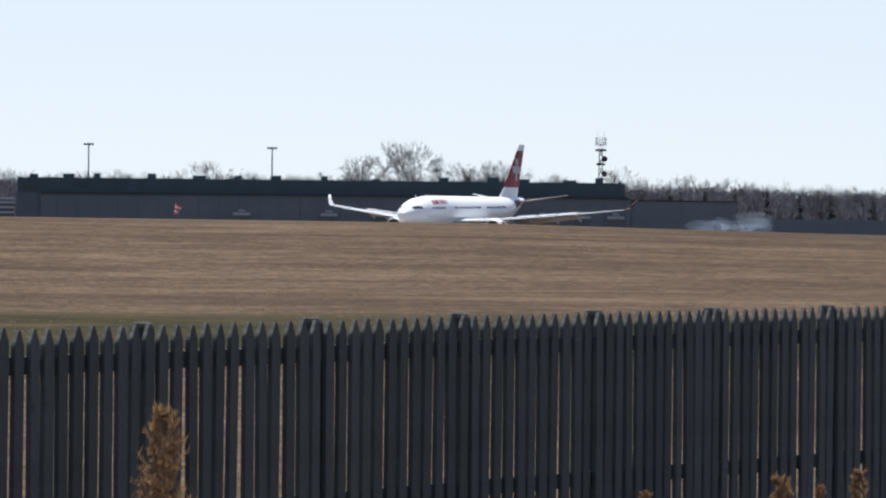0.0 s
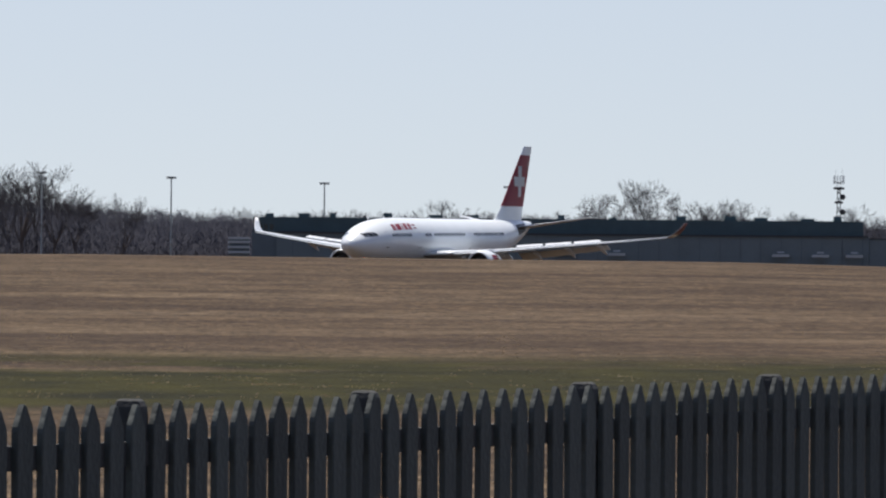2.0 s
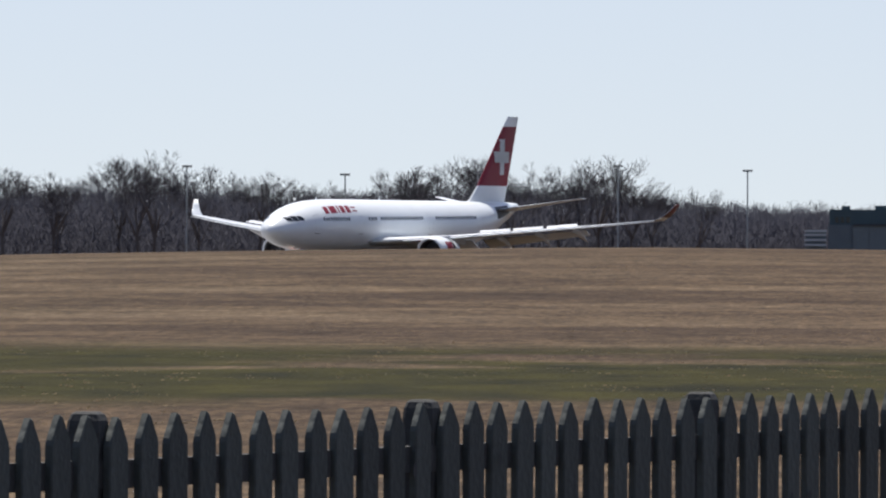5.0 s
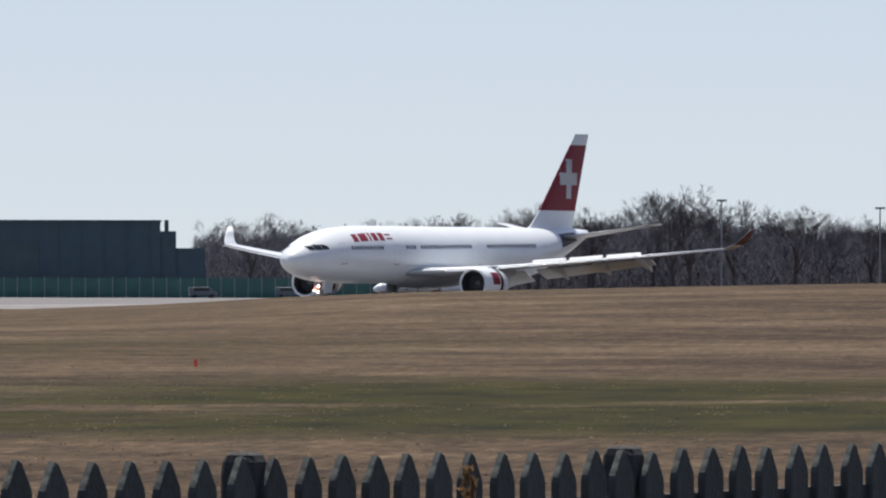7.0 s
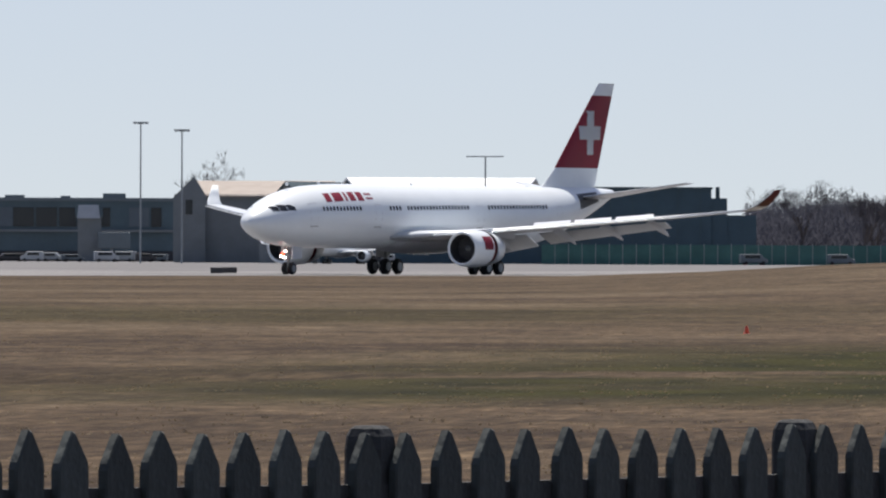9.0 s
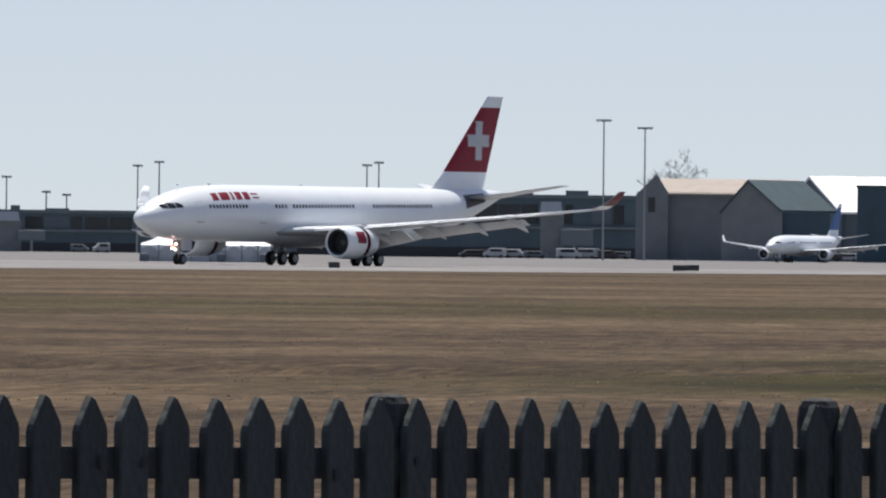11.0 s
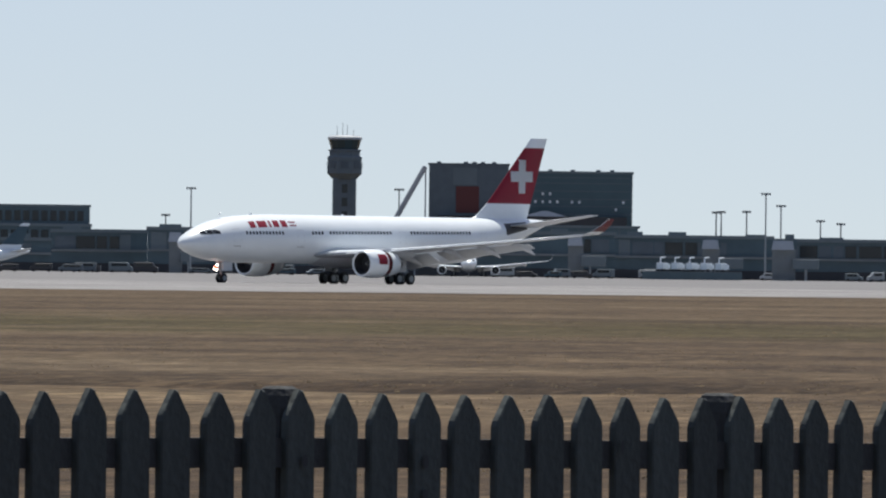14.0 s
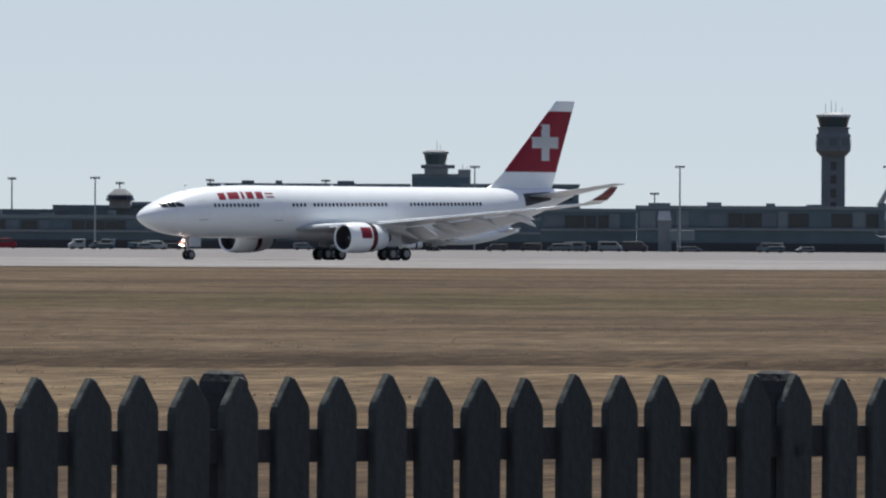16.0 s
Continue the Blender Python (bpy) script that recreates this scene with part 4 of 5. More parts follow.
def woods():
    """The thicket under and between the trees: thousands of thin shoots and twigs."""
    rng = random.Random(8)
    verts, faces = [], []

    def top(b):
        return float(np.interp(b, [-2000, -1700, -1450, -1130, -900, -600, -350, -150, 60, 400, 900, 1100, 1300, 1700], [82, 90, 98, 112, 92, 108, 104, 84, 74, 76, 76, 70, 68, 60]))

    # twigs and shoots at all heights, thinner towards the ragged top
    for i in range(300000):
        b = rng.uniform(-2000, 1700)
        d = rng.uniform(2380, 2540) if i % 3 else rng.uniform(2560, 2700)
        x, y = at(b, d)
        rag = 1 + 0.16 * noise.noise((b * 0.025, d * 0.02, 0)) + 0.12 * noise.noise((b * 0.09, d * 0.05, 5))
        h = up(top(b), d) * rag
        f = rng.random()
        z = -0.4 + h * f * 0.95
        ln = rng.uniform(1.4, 3.6) * (1.15 - 0.35 * f)
        w = rng.uniform(0.05, 0.12) * (2.3 - 1.8 * f * f)
        a = rng.uniform(0, 6.28)
        tx, ty = math.cos(a) * ln * 0.45, math.sin(a) * ln * 0.45
        k = len(verts)
        ax, ay = rng.choice((-1, 1)) * w, rng.uniform(-w, w)
        verts += [(x - ax, y - ay, z), (x + ax, y + ay, z + w * 0.4), (x + tx, y + ty, z + ln * rng.uniform(0.4, 0.9))]
        faces.append((k, k + 1, k + 2))
    # upright stems
    for _ in range(5000):
        b = rng.uniform(-2000, 1700)
        d = rng.uniform(2380, 2540)
        x, y = at(b, d)
        h = up(top(b), d) * rng.uniform(0.5, 0.95)
        k = len(verts)
        lx = rng.uniform(-0.8, 0.8)
        verts += [(x - 0.12, y, -0.4), (x + 0.12, y, -0.4), (x + lx, y, h)]
        faces.append((k, k + 1, k + 2))
    me = bpy.data.meshes.new("woods")
    me.from_pydata(verts, [], faces)
    me.materials.append(M_THICKET)
    tagged(new("woods", me), "dense leafless grey-brown woodland edge", "woods", kind="stuff")


def conifers():
    rng = random.Random(4)
    for b, h in ((1230, 84), (1248, 70), (1292, 80), (1345, 74), (1402, 80), (1460, 72), (1515, 70), (1590, 68)):
        d = 2300
        x, y = at(b, d)
        hh = up(h, d)
        t = empty("conifer", "dark green conifer at the woodland edge", "tree", "conifers", x, y, -0.2)
        bm = bmesh.new()
        rod(bm, (0, 0, 0), (0, 0, hh * 0.9), 0.18, 0.05, 6)
        part("trunk", bm, M_BARK, t)
        bm = bmesh.new()
        for _ in range(150):
            f = rng.random()
            a = rng.uniform(0, 6.28)
            r = (1 - f) * hh * 0.2 * rng.uniform(0.5, 1.15) + 0.1
            z = hh * (0.12 + 0.88 * f)
            p, q = Vector((0, 0, z)), Vector((math.cos(a) * r, math.sin(a) * r, z - r * 0.35))
            sd = Vector((-math.sin(a), math.cos(a), 0)) * (0.25 + 0.15 * r)
            bm.faces.new([bm.verts.new(v) for v in (p, q + sd, q - sd)])
        part("crown", bm, M_PINE, t)


LIFT[0] = 13.0
plant_trees()
woods()
conifers()


# ---- buildings ----
def facing(b):
    return -math.degrees(b / LENS_PX)


def block(parent, name, b0, b1, h0, h1, d, material, depth=25.0, label="", shift=0.0):
    """A box between two bearings and heights, its front turned to the airfield; in the parent's space."""
    bm = bmesh.new()
    c = parent["mid"]
    box(bm, wide(b0 - c, d), wide(b1 - c, d), shift, shift + depth, up(h0, d), up(h1, d), bevel=0.0)
    return part(name, bm, material, parent, label)


def building(name, label, category, mid, d, group=""):
    x, y = at(mid, d)
    ob = empty(name, label, category, group, x, y, 0, facing(mid))
    ob["mid"] = mid
    return ob


def low(d):
    return -EYE * LENS_PX / d - 0.5 - LIFT[0]


def warehouse():
    d = 2150
    w = building("warehouse", "long dark blue-grey warehouse with a lower slate wall", "building", 610, d)
    block(w, "upper_wall", 70, 1150, 46, 73, d, M_ROOFDARK, 40, "dark teal upper storey")
    block(w, "lower_wall", 112, 1160, low(d), 46, d, M_SHED_LOW, 40, "slate grey lower wall", -1.2)
    block(w, "end_wall", 68, 112, low(d), 46, d, M_SHED, 40, shift=-0.4)
    block(w, "roof_trim", 112, 1158, 44.5, 47.5, d, M_DARK, 1.0, shift=-1.6)
    for b in range(140, 1150, 36):
        block(w, "wall_panel_joint", b, b + 1.2, low(d), 44, d, M_SHED, 0.2, shift=-1.32)
    rng = random.Random(3)
    for b in (90, 150, 205, 300, 380, 455, 520, 610, 700, 820, 905, 960, 1040, 1100):
        block(w, "roof_unit", b, b + rng.uniform(10, 26), 73, 73 + rng.uniform(4, 9), d, M_ROOFDARK, 5, shift=rng.uniform(2, 18))
    for b in (455, 610, 700, 990, 1060, 1120):
        block(w, "dock_door", b, b + 27, 2, 13, d, M_SHED_LOW, 0.3, "slate grey dock door", -1.6)
    for b in (455, 610, 700, 990, 1060, 1120):
        block(w, "canopy", b - 1, b + 29, 9, 14, d, M_PALE, 0.9, "pale canopy over a dock door", -2.4)
        block(w, "number_plate", b + 8, b + 20, 16, 19, d, M_PALE, 0.1, shift=-1.4)
    for b in range(80, 110, 10):
        block(w, "window", b, b + 6, 50, 60, d, M_PANE, 0.2, shift=-0.1)
    block(w, "low_wing", 1160.5, 1350, low(d), 41, d, M_SHED_LOW, 30, "lower slate wing", -0.8)
    block(w, "low_wing_trim", 1160.5, 1351, 41, 43.5, d, M_DARK, 30, shift=-0.9)
    block(w, "annex", 1352, 1640, low(d), 12, d, M_SHED_LOW, 20, "low slate wall beyond the warehouse")
    s = building("gatehouse", "small gatehouse with pale bands", "building", 45, d - 40)
    block(s, "wall", 28, 64, low(d), 36, d - 40, M_SHED, 8)
    for h in (8, 17, 26, 33):
        block(s, "band", 26, 65, h, h + 4, d - 40, M_PALE, 0.3, shift=-0.5)


LIFT[0] = 15.0
warehouse()


def light_mast(b, h, d, wide_head=9.0):
    x, y = at(b, d)
    z = up(h, d)
    m = empty("light_mast", "tall slim steel floodlight mast", "light mast", "floodlight masts", x, y, 0, facing(b))
    bm = bmesh.new()
    rod(bm, (0, 0, -0.2), (0, 0, z), wide(1.9, d), wide(1.2, d), 10)
    part("pole", bm, M_STEEL, m)
    hw = wide(wide_head, d)
    bm = bmesh.new()
    box(bm, -hw, hw, -0.3, 0.3, z - wide(1.2, d), z + wide(0.6, d))
    part("head_frame", bm, M_DARK, m)
    for k in range(4):
        bm = bmesh.new()
        u = -hw + hw * 2 * (k + 0.5) / 4
        box(bm, u - hw * 0.2, u + hw * 0.2, -0.6, 0.1, z - wide(3.4, d), z - wide(0.4, d), bevel=0.05)
        part("floodlight", bm, M_STEEL, m)
    return m


for b, h in ((-1067, 145), (-787, 132), (-552, 137), (-304, 149), (-75, 142), (196, 134), (522, 130)):
    light_mast(b, h, 2290, 9)
LIFT[0] = 8.0
for b, h in ((-3070, 226), (-2997, 213)):
    light_mast(b, h, 1900, 14)
LIFT[0] = 2.0
for b, h in ((-4154, 142), (-3895, 143), (-3857, 150), (-3489, 148), (-3468, 153), (-5174, 140), (-4127, 121), (-5538, 138), (-6211, 115), (-4805, 142)):
    light_mast(b, h, 2850, 9)
for b, h in ((-4241, 108), (-4232, 109), (-4187, 110), (-4056, 95), (-3797, 92), (-3662, 95), (-3584, 90), (-3417, 88), (-3293, 85), (-5217, 92), (-4020, 90), (-6356, 113), (-6005, 112), (-5800, 112), (-6165, 106)):
    light_mast(b, h, 4050, 8)


def comms_tower():
    b, d = 1106, 2330
    x, y = at(b, d)
    t = empty("comms_tower", "slim lattice radio tower with antenna panels", "radio tower", "", x, y, 0, facing(b))
    z = up(164, d)
    for sx, sy in ((-.65, -.65), (.65, -.65), (.65, .65), (-.65, .65)):
        bm = bmesh.new()
        rod(bm, (sx, sy, -0.2), (sx * 0.5, sy * 0.5, z - 3.5), 0.13, 0.11, 6)
        part("leg", bm, M_STEEL, t)
    for k in range(10):
        z0, z1 = (z - 3.5) * k / 10, (z - 3.5) * (k + 1) / 10
        w0 = 0.65 - 0.32 * k / 10
        bm = bmesh.new()
        rod(bm, (-w0, -w0, z0), (w0, -w0, z1), 0.09, 0.09, 5)
        rod(bm, (w0, w0, z0), (-w0, w0, z1), 0.09, 0.09, 5)
        part("brace", bm, M_STEEL, t)
    for zz, r in ((z - 7.5, 1.0), (z - 4.2, 1.3)):
        bm = bmesh.new()
        rod(bm, (0, 0, zz), (0, 0, zz + 0.5), r, r, 12)
        part("platform", bm, M_DARK, t)
    for k in range(6):
        a = k * 1.047 + 0.3
        bm = bmesh.new()
        px, py = math.cos(a) * 1.25, math.sin(a) * 1.25
        box(bm, px - 0.09, px + 0.09, py - 0.09, py + 0.09, z - 2.9, z - 0.9)
        part("antenna_panel", bm, M_PALE, t)
        bm = bmesh.new()
        rod(bm, (0, 0, z - 3.0), (px, py, z - 2.2), 0.06, 0.06, 5)
        part("antenna_arm", bm, M_STEEL, t)
    for zz in (z - 9.5, z - 6.0):
        bm = bmesh.new()
        rod(bm, (0.9, -0.7, zz), (0.9, -1.1, zz), 0.7, 0.6, 14)
        part("dish", bm, M_DARK, t)
    for sx in (-.5, .5):
        bm = bmesh.new()
        rod(bm, (sx, 0, z - 3.7), (sx * 1.6, 0, z + 0.6), 0.05, 0.03, 5)
        part("whip", bm, M_STEEL, t)


LIFT[0] = 12.0
comms_tower()


def windsock():
    b, d = 356, 1900
    x, y = at(b, d)
    t = empty("windsock", "red and white windsock on a short pole", "windsock", "", x, y, 0, facing(b))
    z = up(27, d)
    bm = bmesh.new()
    rod(bm, (0, 0, -0.2), (0, 0, z), 0.08, 0.06, 8)
    part("pole", bm, M_STEEL, t)
    for k in range(5):
        bm = bmesh.new()
        r0, r1 = 0.75 - 0.09 * k, 0.75 - 0.09 * (k + 1)
        rod(bm, (0.2 - 0.16 * k, 0, z - 0.40 * k), (0.2 - 0.16 * (k + 1), 0, z - 0.40 * (k + 1)), r0, r1, 12)
        part("sock_band", bm, M_ORANGE if k % 2 == 0 else M_WHITE, t)


LIFT[0] = 15.0
windsock()


def hangars():
    d = 2100
    h = building("hangar", "dark navy metal-clad hangar", "hangar", -2330, d)
    block(h, "main_wall", -2620, -2060, low(d), 110, d, M_NAVY, 45)
    block(h, "step_wall", -2060, -2032, low(d), 92, d, M_NAVY, 40, shift=0.5)
    block(h, "annex", -2032, -1980, low(d), 62, d, M_NAVY, 30, shift=1)
    block(h, "parapet", -2622, -2058, 108, 111.5, d, M_ROOFDARK, 46, shift=-0.4)
    for b in range(-2600, -2070, 40):
        block(h, "cladding_seam", b, b + 1.5, low(d), 107, d, M_ROOFDARK, 0.2, shift=-0.12)
    for b0, b1, h0, h1 in ((-2590, -2500, 4, 70), (-2480, -2390, 4, 70), (-2365, -2275, 4, 70)):
        block(h, "hangar_door", b0, b1, h0, h1, d, M_ROOFDARK, 0.3, shift=-0.25)
    block(h, "emblem_panel", -2562, -2545, 82, 100, d, M_PALE, 0.1, "pale round emblem panel", -0.2)
    for b in (-2075, -2052):
        block(h, "roof_vent", b, b + 7, 92, 112, d, M_ROOFDARK, 3, shift=3)
    g = building("white_roof_hangar", "hangar with a bright white sloping roof", "hangar", -2560, d + 160)
    block(g, "wall", -2648, -2370, low(d), 66, d + 160, M_SHED, 40)
    bm = bmesh.new()
    dd = d + 160
    # the gable end stands askew: its ridge end lies further along than its near eave
    rows = ((-2650, -2430, -1, 64), (-2707, -2369, 22, 128), (-2765, -2330, 45, 64))
    rings = [[(wide(r[i] + 2560, dd), r[2], up(r[3] - o, dd)) for o, seq in ((0, rows), (4, rows[::-1])) for r in seq] for i in (0, 1)]
    part("roof", loft(bm, rings), M_WHITEROOF, g, "bright white metal roof")
    bm = bmesh.new()
    ends = [(wide(r[0] + 2560 + 2, dd), r[2], up(r[3] - 4, dd)) for r in rows]
    feet = [(p[0], p[1], 0.0) for p in (ends[2], ends[0])]
    rings = [[(p[0] + o, p[1], p[2]) for p in ends + feet] for o in (0.0, 0.5)]
    part("gable_wall", loft(bm, rings), M_NAVY, g, "dark gable wall")
    s = building("sand_roof_shed", "grey gabled cargo shed with a sand-coloured roof", "building", -2850, d + 60)
    block(s, "wall", -3010, -2725, low(d), 96, d + 60, M_CONC_WALL, 30)
    bm = bmesh.new()
    dd = d + 60
    x0, x1 = wide(-2980 + 2850, dd), wide(-2725 + 2850, dd)
    rings = [[(x, -0.8, up(94, dd)), (x, 14, up(121, dd)), (x, 30, up(94, dd)), (x, 30, up(91, dd)), (x, 14, up(118, dd)), (x, -0.8, up(91, dd))] for x in (x0, x1)]
    part("roof", loft(bm, rings), M_SAND, s, "sand-coloured roof")
    bm = bmesh.new()
    xa, xb = wide(-3012 + 2850, dd), wide(-2955 + 2850, dd)
    rings = [[(xa, y, up(low(dd), dd)), (xb, y, up(low(dd), dd)), (xb, y, up(95, dd)), ((xa + xb) / 2 + 1, y, up(128, dd)), (xa, y, up(90, dd))] for y in (-2.0, 6.0)]
    part("gable", loft(bm, rings), M_CONC_WALL, s, "pointed grey gable")
    block(s, "gable_window", -2990, -2978, 60, 86, dd, M_PANE, 0.2, shift=-2.15)
    q = building("gabled_shed", "grey gabled shed with a dark sloping roof", "building", -2780, d)
    gable = ((-2860, 0, 64), (-2812, 0, 119), (-2752, 0, 66), (-2752, 0, 0), (-2860, 0, 0))
    rings = [[(wide(b + 2780, d), y, up(h, d) if h else 0.0) for b, _, h in gable] for y in (0.0, 1.0)]
    part("gable_wall", loft(bmesh.new(), rings), M_CONC_WALL, q, "pale grey gable wall")
    slope = [[(wide(b + 2780 + sh, d), y, up(h + o, d)) for b, h, o in ((-2812, 119, 0), (-2752, 66, 0), (-2752, 66, -3), (-2812, 119, -3))] for sh, y in ((-2, -0.6), (98, 26.0))]
    part("roof_slope", loft(bmesh.new(), slope), M_ROOFDARK, q, "dark sloping roof")
    slope = [[(wide(b + 2780 + sh, d), y, up(h + o, d)) for b, h, o in ((-2862, 62, 0), (-2812, 119.5, 0), (-2812, 119.5, -3), (-2862, 62, -3))] for sh, y in ((-2, -0.6), (98, 26.0))]
    part("roof_slope", loft(bmesh.new(), slope), M_ROOFDARK, q, "dark sloping roof")
    block(q, "long_wall", -2752, -2668, low(d), 62, d, M_NAVY, 20, "navy long wall", 1.2)
    # teal windscreen fence on the far side of the field
    f = building("screen_fence", "long teal mesh screen fence", "fence", -1950, d - 90)
    for b in range(-2360, -1640, 24):
        block(f, "panel", b, b + 23, low(d), 9, d - 90, M_TEAL, 0.2)
        block(f, "post", b + 23, b + 24, low(d), 11, d - 90, M_STEEL, 0.2, shift=-0.05)
    a = building("aerial", "T-shaped aerial on a thin mast", "aerial", -2460, d - 40)
    block(a, "mast", -2461.5, -2458.5, low(d), 165, d - 40, M_STEEL, 0.4)
    block(a, "crossbar", -2494, -2428, 163.5, 165.5, d - 40, M_STEEL, 0.3, shift=-0.1)


LIFT[0] = 11.0
hangars()
LIFT[0] = 2.0


def terminal():
    rng = random.Random(9)
    segs = ((-3330, -3010, 94, 2400), (-3480, -3330, 66, 2400), (-4140, -3480, 58, 2900), (-4420, -4140, 62, 3000), (-5250, -4420, 66, 3100), (-5420, -5250, 60, 3150), (-6420, -5420, 44, 3300))
    for b0, b1, top, d in segs:
        t = building("terminal_wing", "long dark glass and concrete terminal wing", "building", (b0 + b1) / 2, d, "terminal wings")
        block(t, "wall", b0, b1, low(d), top, d, M_TERM, 30, "dark glazed wall")
        block(t, "roof_edge", b0 - 2, b1 + 2, top - 2, top + 4, d, M_SHED_LOW, 32, "grey roof edge", -1.0)
        block(t, "ledge", b0, b1, top * 0.40, top * 0.40 + 4, d, M_CONC_WALL, 1.5, "concrete ledge", -1.5)
        block(t, "base_band", b0, b1, low(d), 4, d, M_DARK, 0.5, "dark band along the ground floor", -0.6)
        b = b0 + 6
        while b < b1 - 30:
            w = rng.uniform(16, 40)
            kind = rng.random()
            if kind < 0.62:
                block(t, "window_bay", b, b + w, top * 0.50, top * 0.86, d, M_PANE if kind < 0.35 else M_SHED, 0.3, shift=-0.25)
            elif kind < 0.85:
                block(t, "wall_panel", b, b + w, top * 0.46, top * 0.92, d, M_SHED_LOW, 0.4, shift=-0.35)
            b += w + rng.uniform(1.5, 5)
        b = b0 + 20
        while b < b1 - 40:
            w = rng.uniform(10, 44)
            block(t, "roof_unit", b, b + w, top + 3, top + rng.uniform(6, 13), d, M_SHED_LOW, 6, shift=rng.uniform(5, 14))
            b += w + rng.uniform(40, 130)
    # gate houses with a tilted pale hood
    for b, h, d, w in ((-3160, 88, 2330, 46), (-3490, 62, 2800, 42), (-5200, 62, 3000, 26), (-4798, 66, 3000, 26), (-4250, 60, 2900, 34), (-4121, 60, 2800, 46), (-4490, 64, 3000, 30)):
        g = building("gate_house", "passenger gate house with a pale tilted hood", "gate house", b, d, "gate houses")
        block(g, "tower", b - w * .45, b + w * .45, low(d), h * 0.72, d, M_CONC_WALL, 5, shift=-6)
        block(g, "cap", b - w * .55, b + w * .5, h * 0.72, h, d, M_TERM, 6, shift=-5.5)
        bm = bmesh.new()
        x0, x1 = wide(-w * .42, d), wide(w * .34, d)
        z0, z1 = up(h * .70, d), up(h * .97, d)
        rings = [[(x - (0.4 if x < 0 else -0.4), -7.2, z0), (x, -6.2, z1), (x, -6.0, z1), (x - (0.4 if x < 0 else -0.4), -7.0, z0)] for x in (x0, x1)]
        part("hood", loft(bm, rings), M_PALE, g, "pale tilted hood")
        bm = bmesh.new()
        box(bm, x1 - 0.1, x1 + 7.5, -9, -6, up(8, d), up(h * .42, d), bevel=0.2)
        part("jet_bridge", bm, M_SHED_LOW, g, "grey jet bridge")
        block(g, "bridge_leg", b + w * .8, b + w * .9, low(d), 8, d, M_STEEL, 0.6, shift=-8)


terminal()


def hotel():
    d = 3900
    t = building("hotel", "dark glass airport hotel block above the terminal", "building", -4570, d)
    block(t, "stair_tower", -4751, -4610, low(d), 187, d, M_SHED, 35, "dark end block")
    block(t, "main_block", -4610, -4390, low(d), 174, d, M_HOTEL, 32, "dark glazed hotel block", 1.5)
    block(t, "podium", -4735, -4400, 60, 96, d, M_DARK, 6, "dark podium", -6)
    block(t, "red_panel", -4703, -4662, 101, 148, d, M_BRICK, 0.4, "dull red facade panel", -0.3)
    block(t, "pale_panel", -4708, -4666, 150, 181, d, M_SHED_LOW, 0.3, shift=-0.25)
    block(t, "roof_line", -4612, -4388, 173, 177, d, M_SHED_LOW, 33, shift=1.0)
    block(t, "cap_line", -4753, -4608, 186, 189, d, M_SHED, 36, shift=-0.4)
    rng = random.Random(12)
    for h in (148, 134, 120, 107):
        for b in range(-4616, -4400, 13):
            lit = rng.random() < (0.5 if b < -4490 else 0.25) and h != 148 or (h == 148 and rng.random() < .3 and b < -4490)
            if not lit or rng.random() < 0.35:
                continue
            # lit windows get their brightness from plain white colour
            block(t, "window", b, b + 4, h, h + 5, d, M_WHITEROOF if lit else M_PANE, 0.3, "pale bright window" if lit else "", 1.3)
    for h in (100, 114, 127, 141, 155, 165):
        block(t, "floor_line", -4610, -4390, h, h + 1.3, d, M_SHED, 0.2, shift=1.4)
    for b in (-4738, -4690, -4675, -4660, -4640, -4570, -4540, -4500, -4455, -4430):
        block(t, "roof_unit", b, b + 8, 176 if b > -4610 else 188, 180 if b > -4610 else 192, d, M_SHED, 3, shift=6)
    bm = bmesh.new()
    c = -4570
    rod(bm, (wide(-4820 - c, d), -4, up(70, d)), (wide(-4758 - c, d), -4, up(182, d)), 1.1, 1.0, 8)
    part("boom", bm, M_PALE, t, "pale slanting boom beside the hotel")
    bm = bmesh.new()
    rod(bm, (wide(-4757 - c, d), -3, up(60, d)), (wide(-4757 - c, d), -3, up(182, d)), 0.35, 0.35, 6)
    part("boom_mast", bm, M_PALE, t)
    bm = bmesh.new()
    rings = [[(wide(-4585 - c, d), -7, up(96, d)), (wide(-4505 - c, d), -7, up(96, d)), (wide(-4505 - c, d), -2, up(96, d)), (wide(-4585 - c, d), -2, up(96, d))],
             [(wide(-4550 - c, d), -6, up(106, d)), (wide(-4540 - c, d), -6, up(106, d)), (wide(-4540 - c, d), -3, up(106, d)), (wide(-4550 - c, d), -3, up(106, d))]]
    part("skylight", loft(bm, rings), M_PALE, t, "pale pyramid skylight")
    # low modern halls beside it
    q = building("arrivals_hall", "low dark halls with bright roof edges", "building", -4450, 3500)
    block(q, "hall", -4760, -4380, low(3500), 78, 3500, M_TERM, 20)
    block(q, "roof", -4764, -4376, 77, 81, 3500, M_SHED_LOW, 22, shift=-1)
    for b in range(-4750, -4390, 24):
        block(q, "mullion", b, b + 2, low(3500), 77, 3500, M_SHED, 0.3, shift=-0.2)


hotel()


def lathe(profile, n=12, turn=0.0):
    bm = bmesh.new()
    return loft(bm, [[(r * math.cos(2 * math.pi * (k + turn) / n), r * math.sin(2 * math.pi * (k + turn) / n), z) for k in range(n)] for r, z in profile])


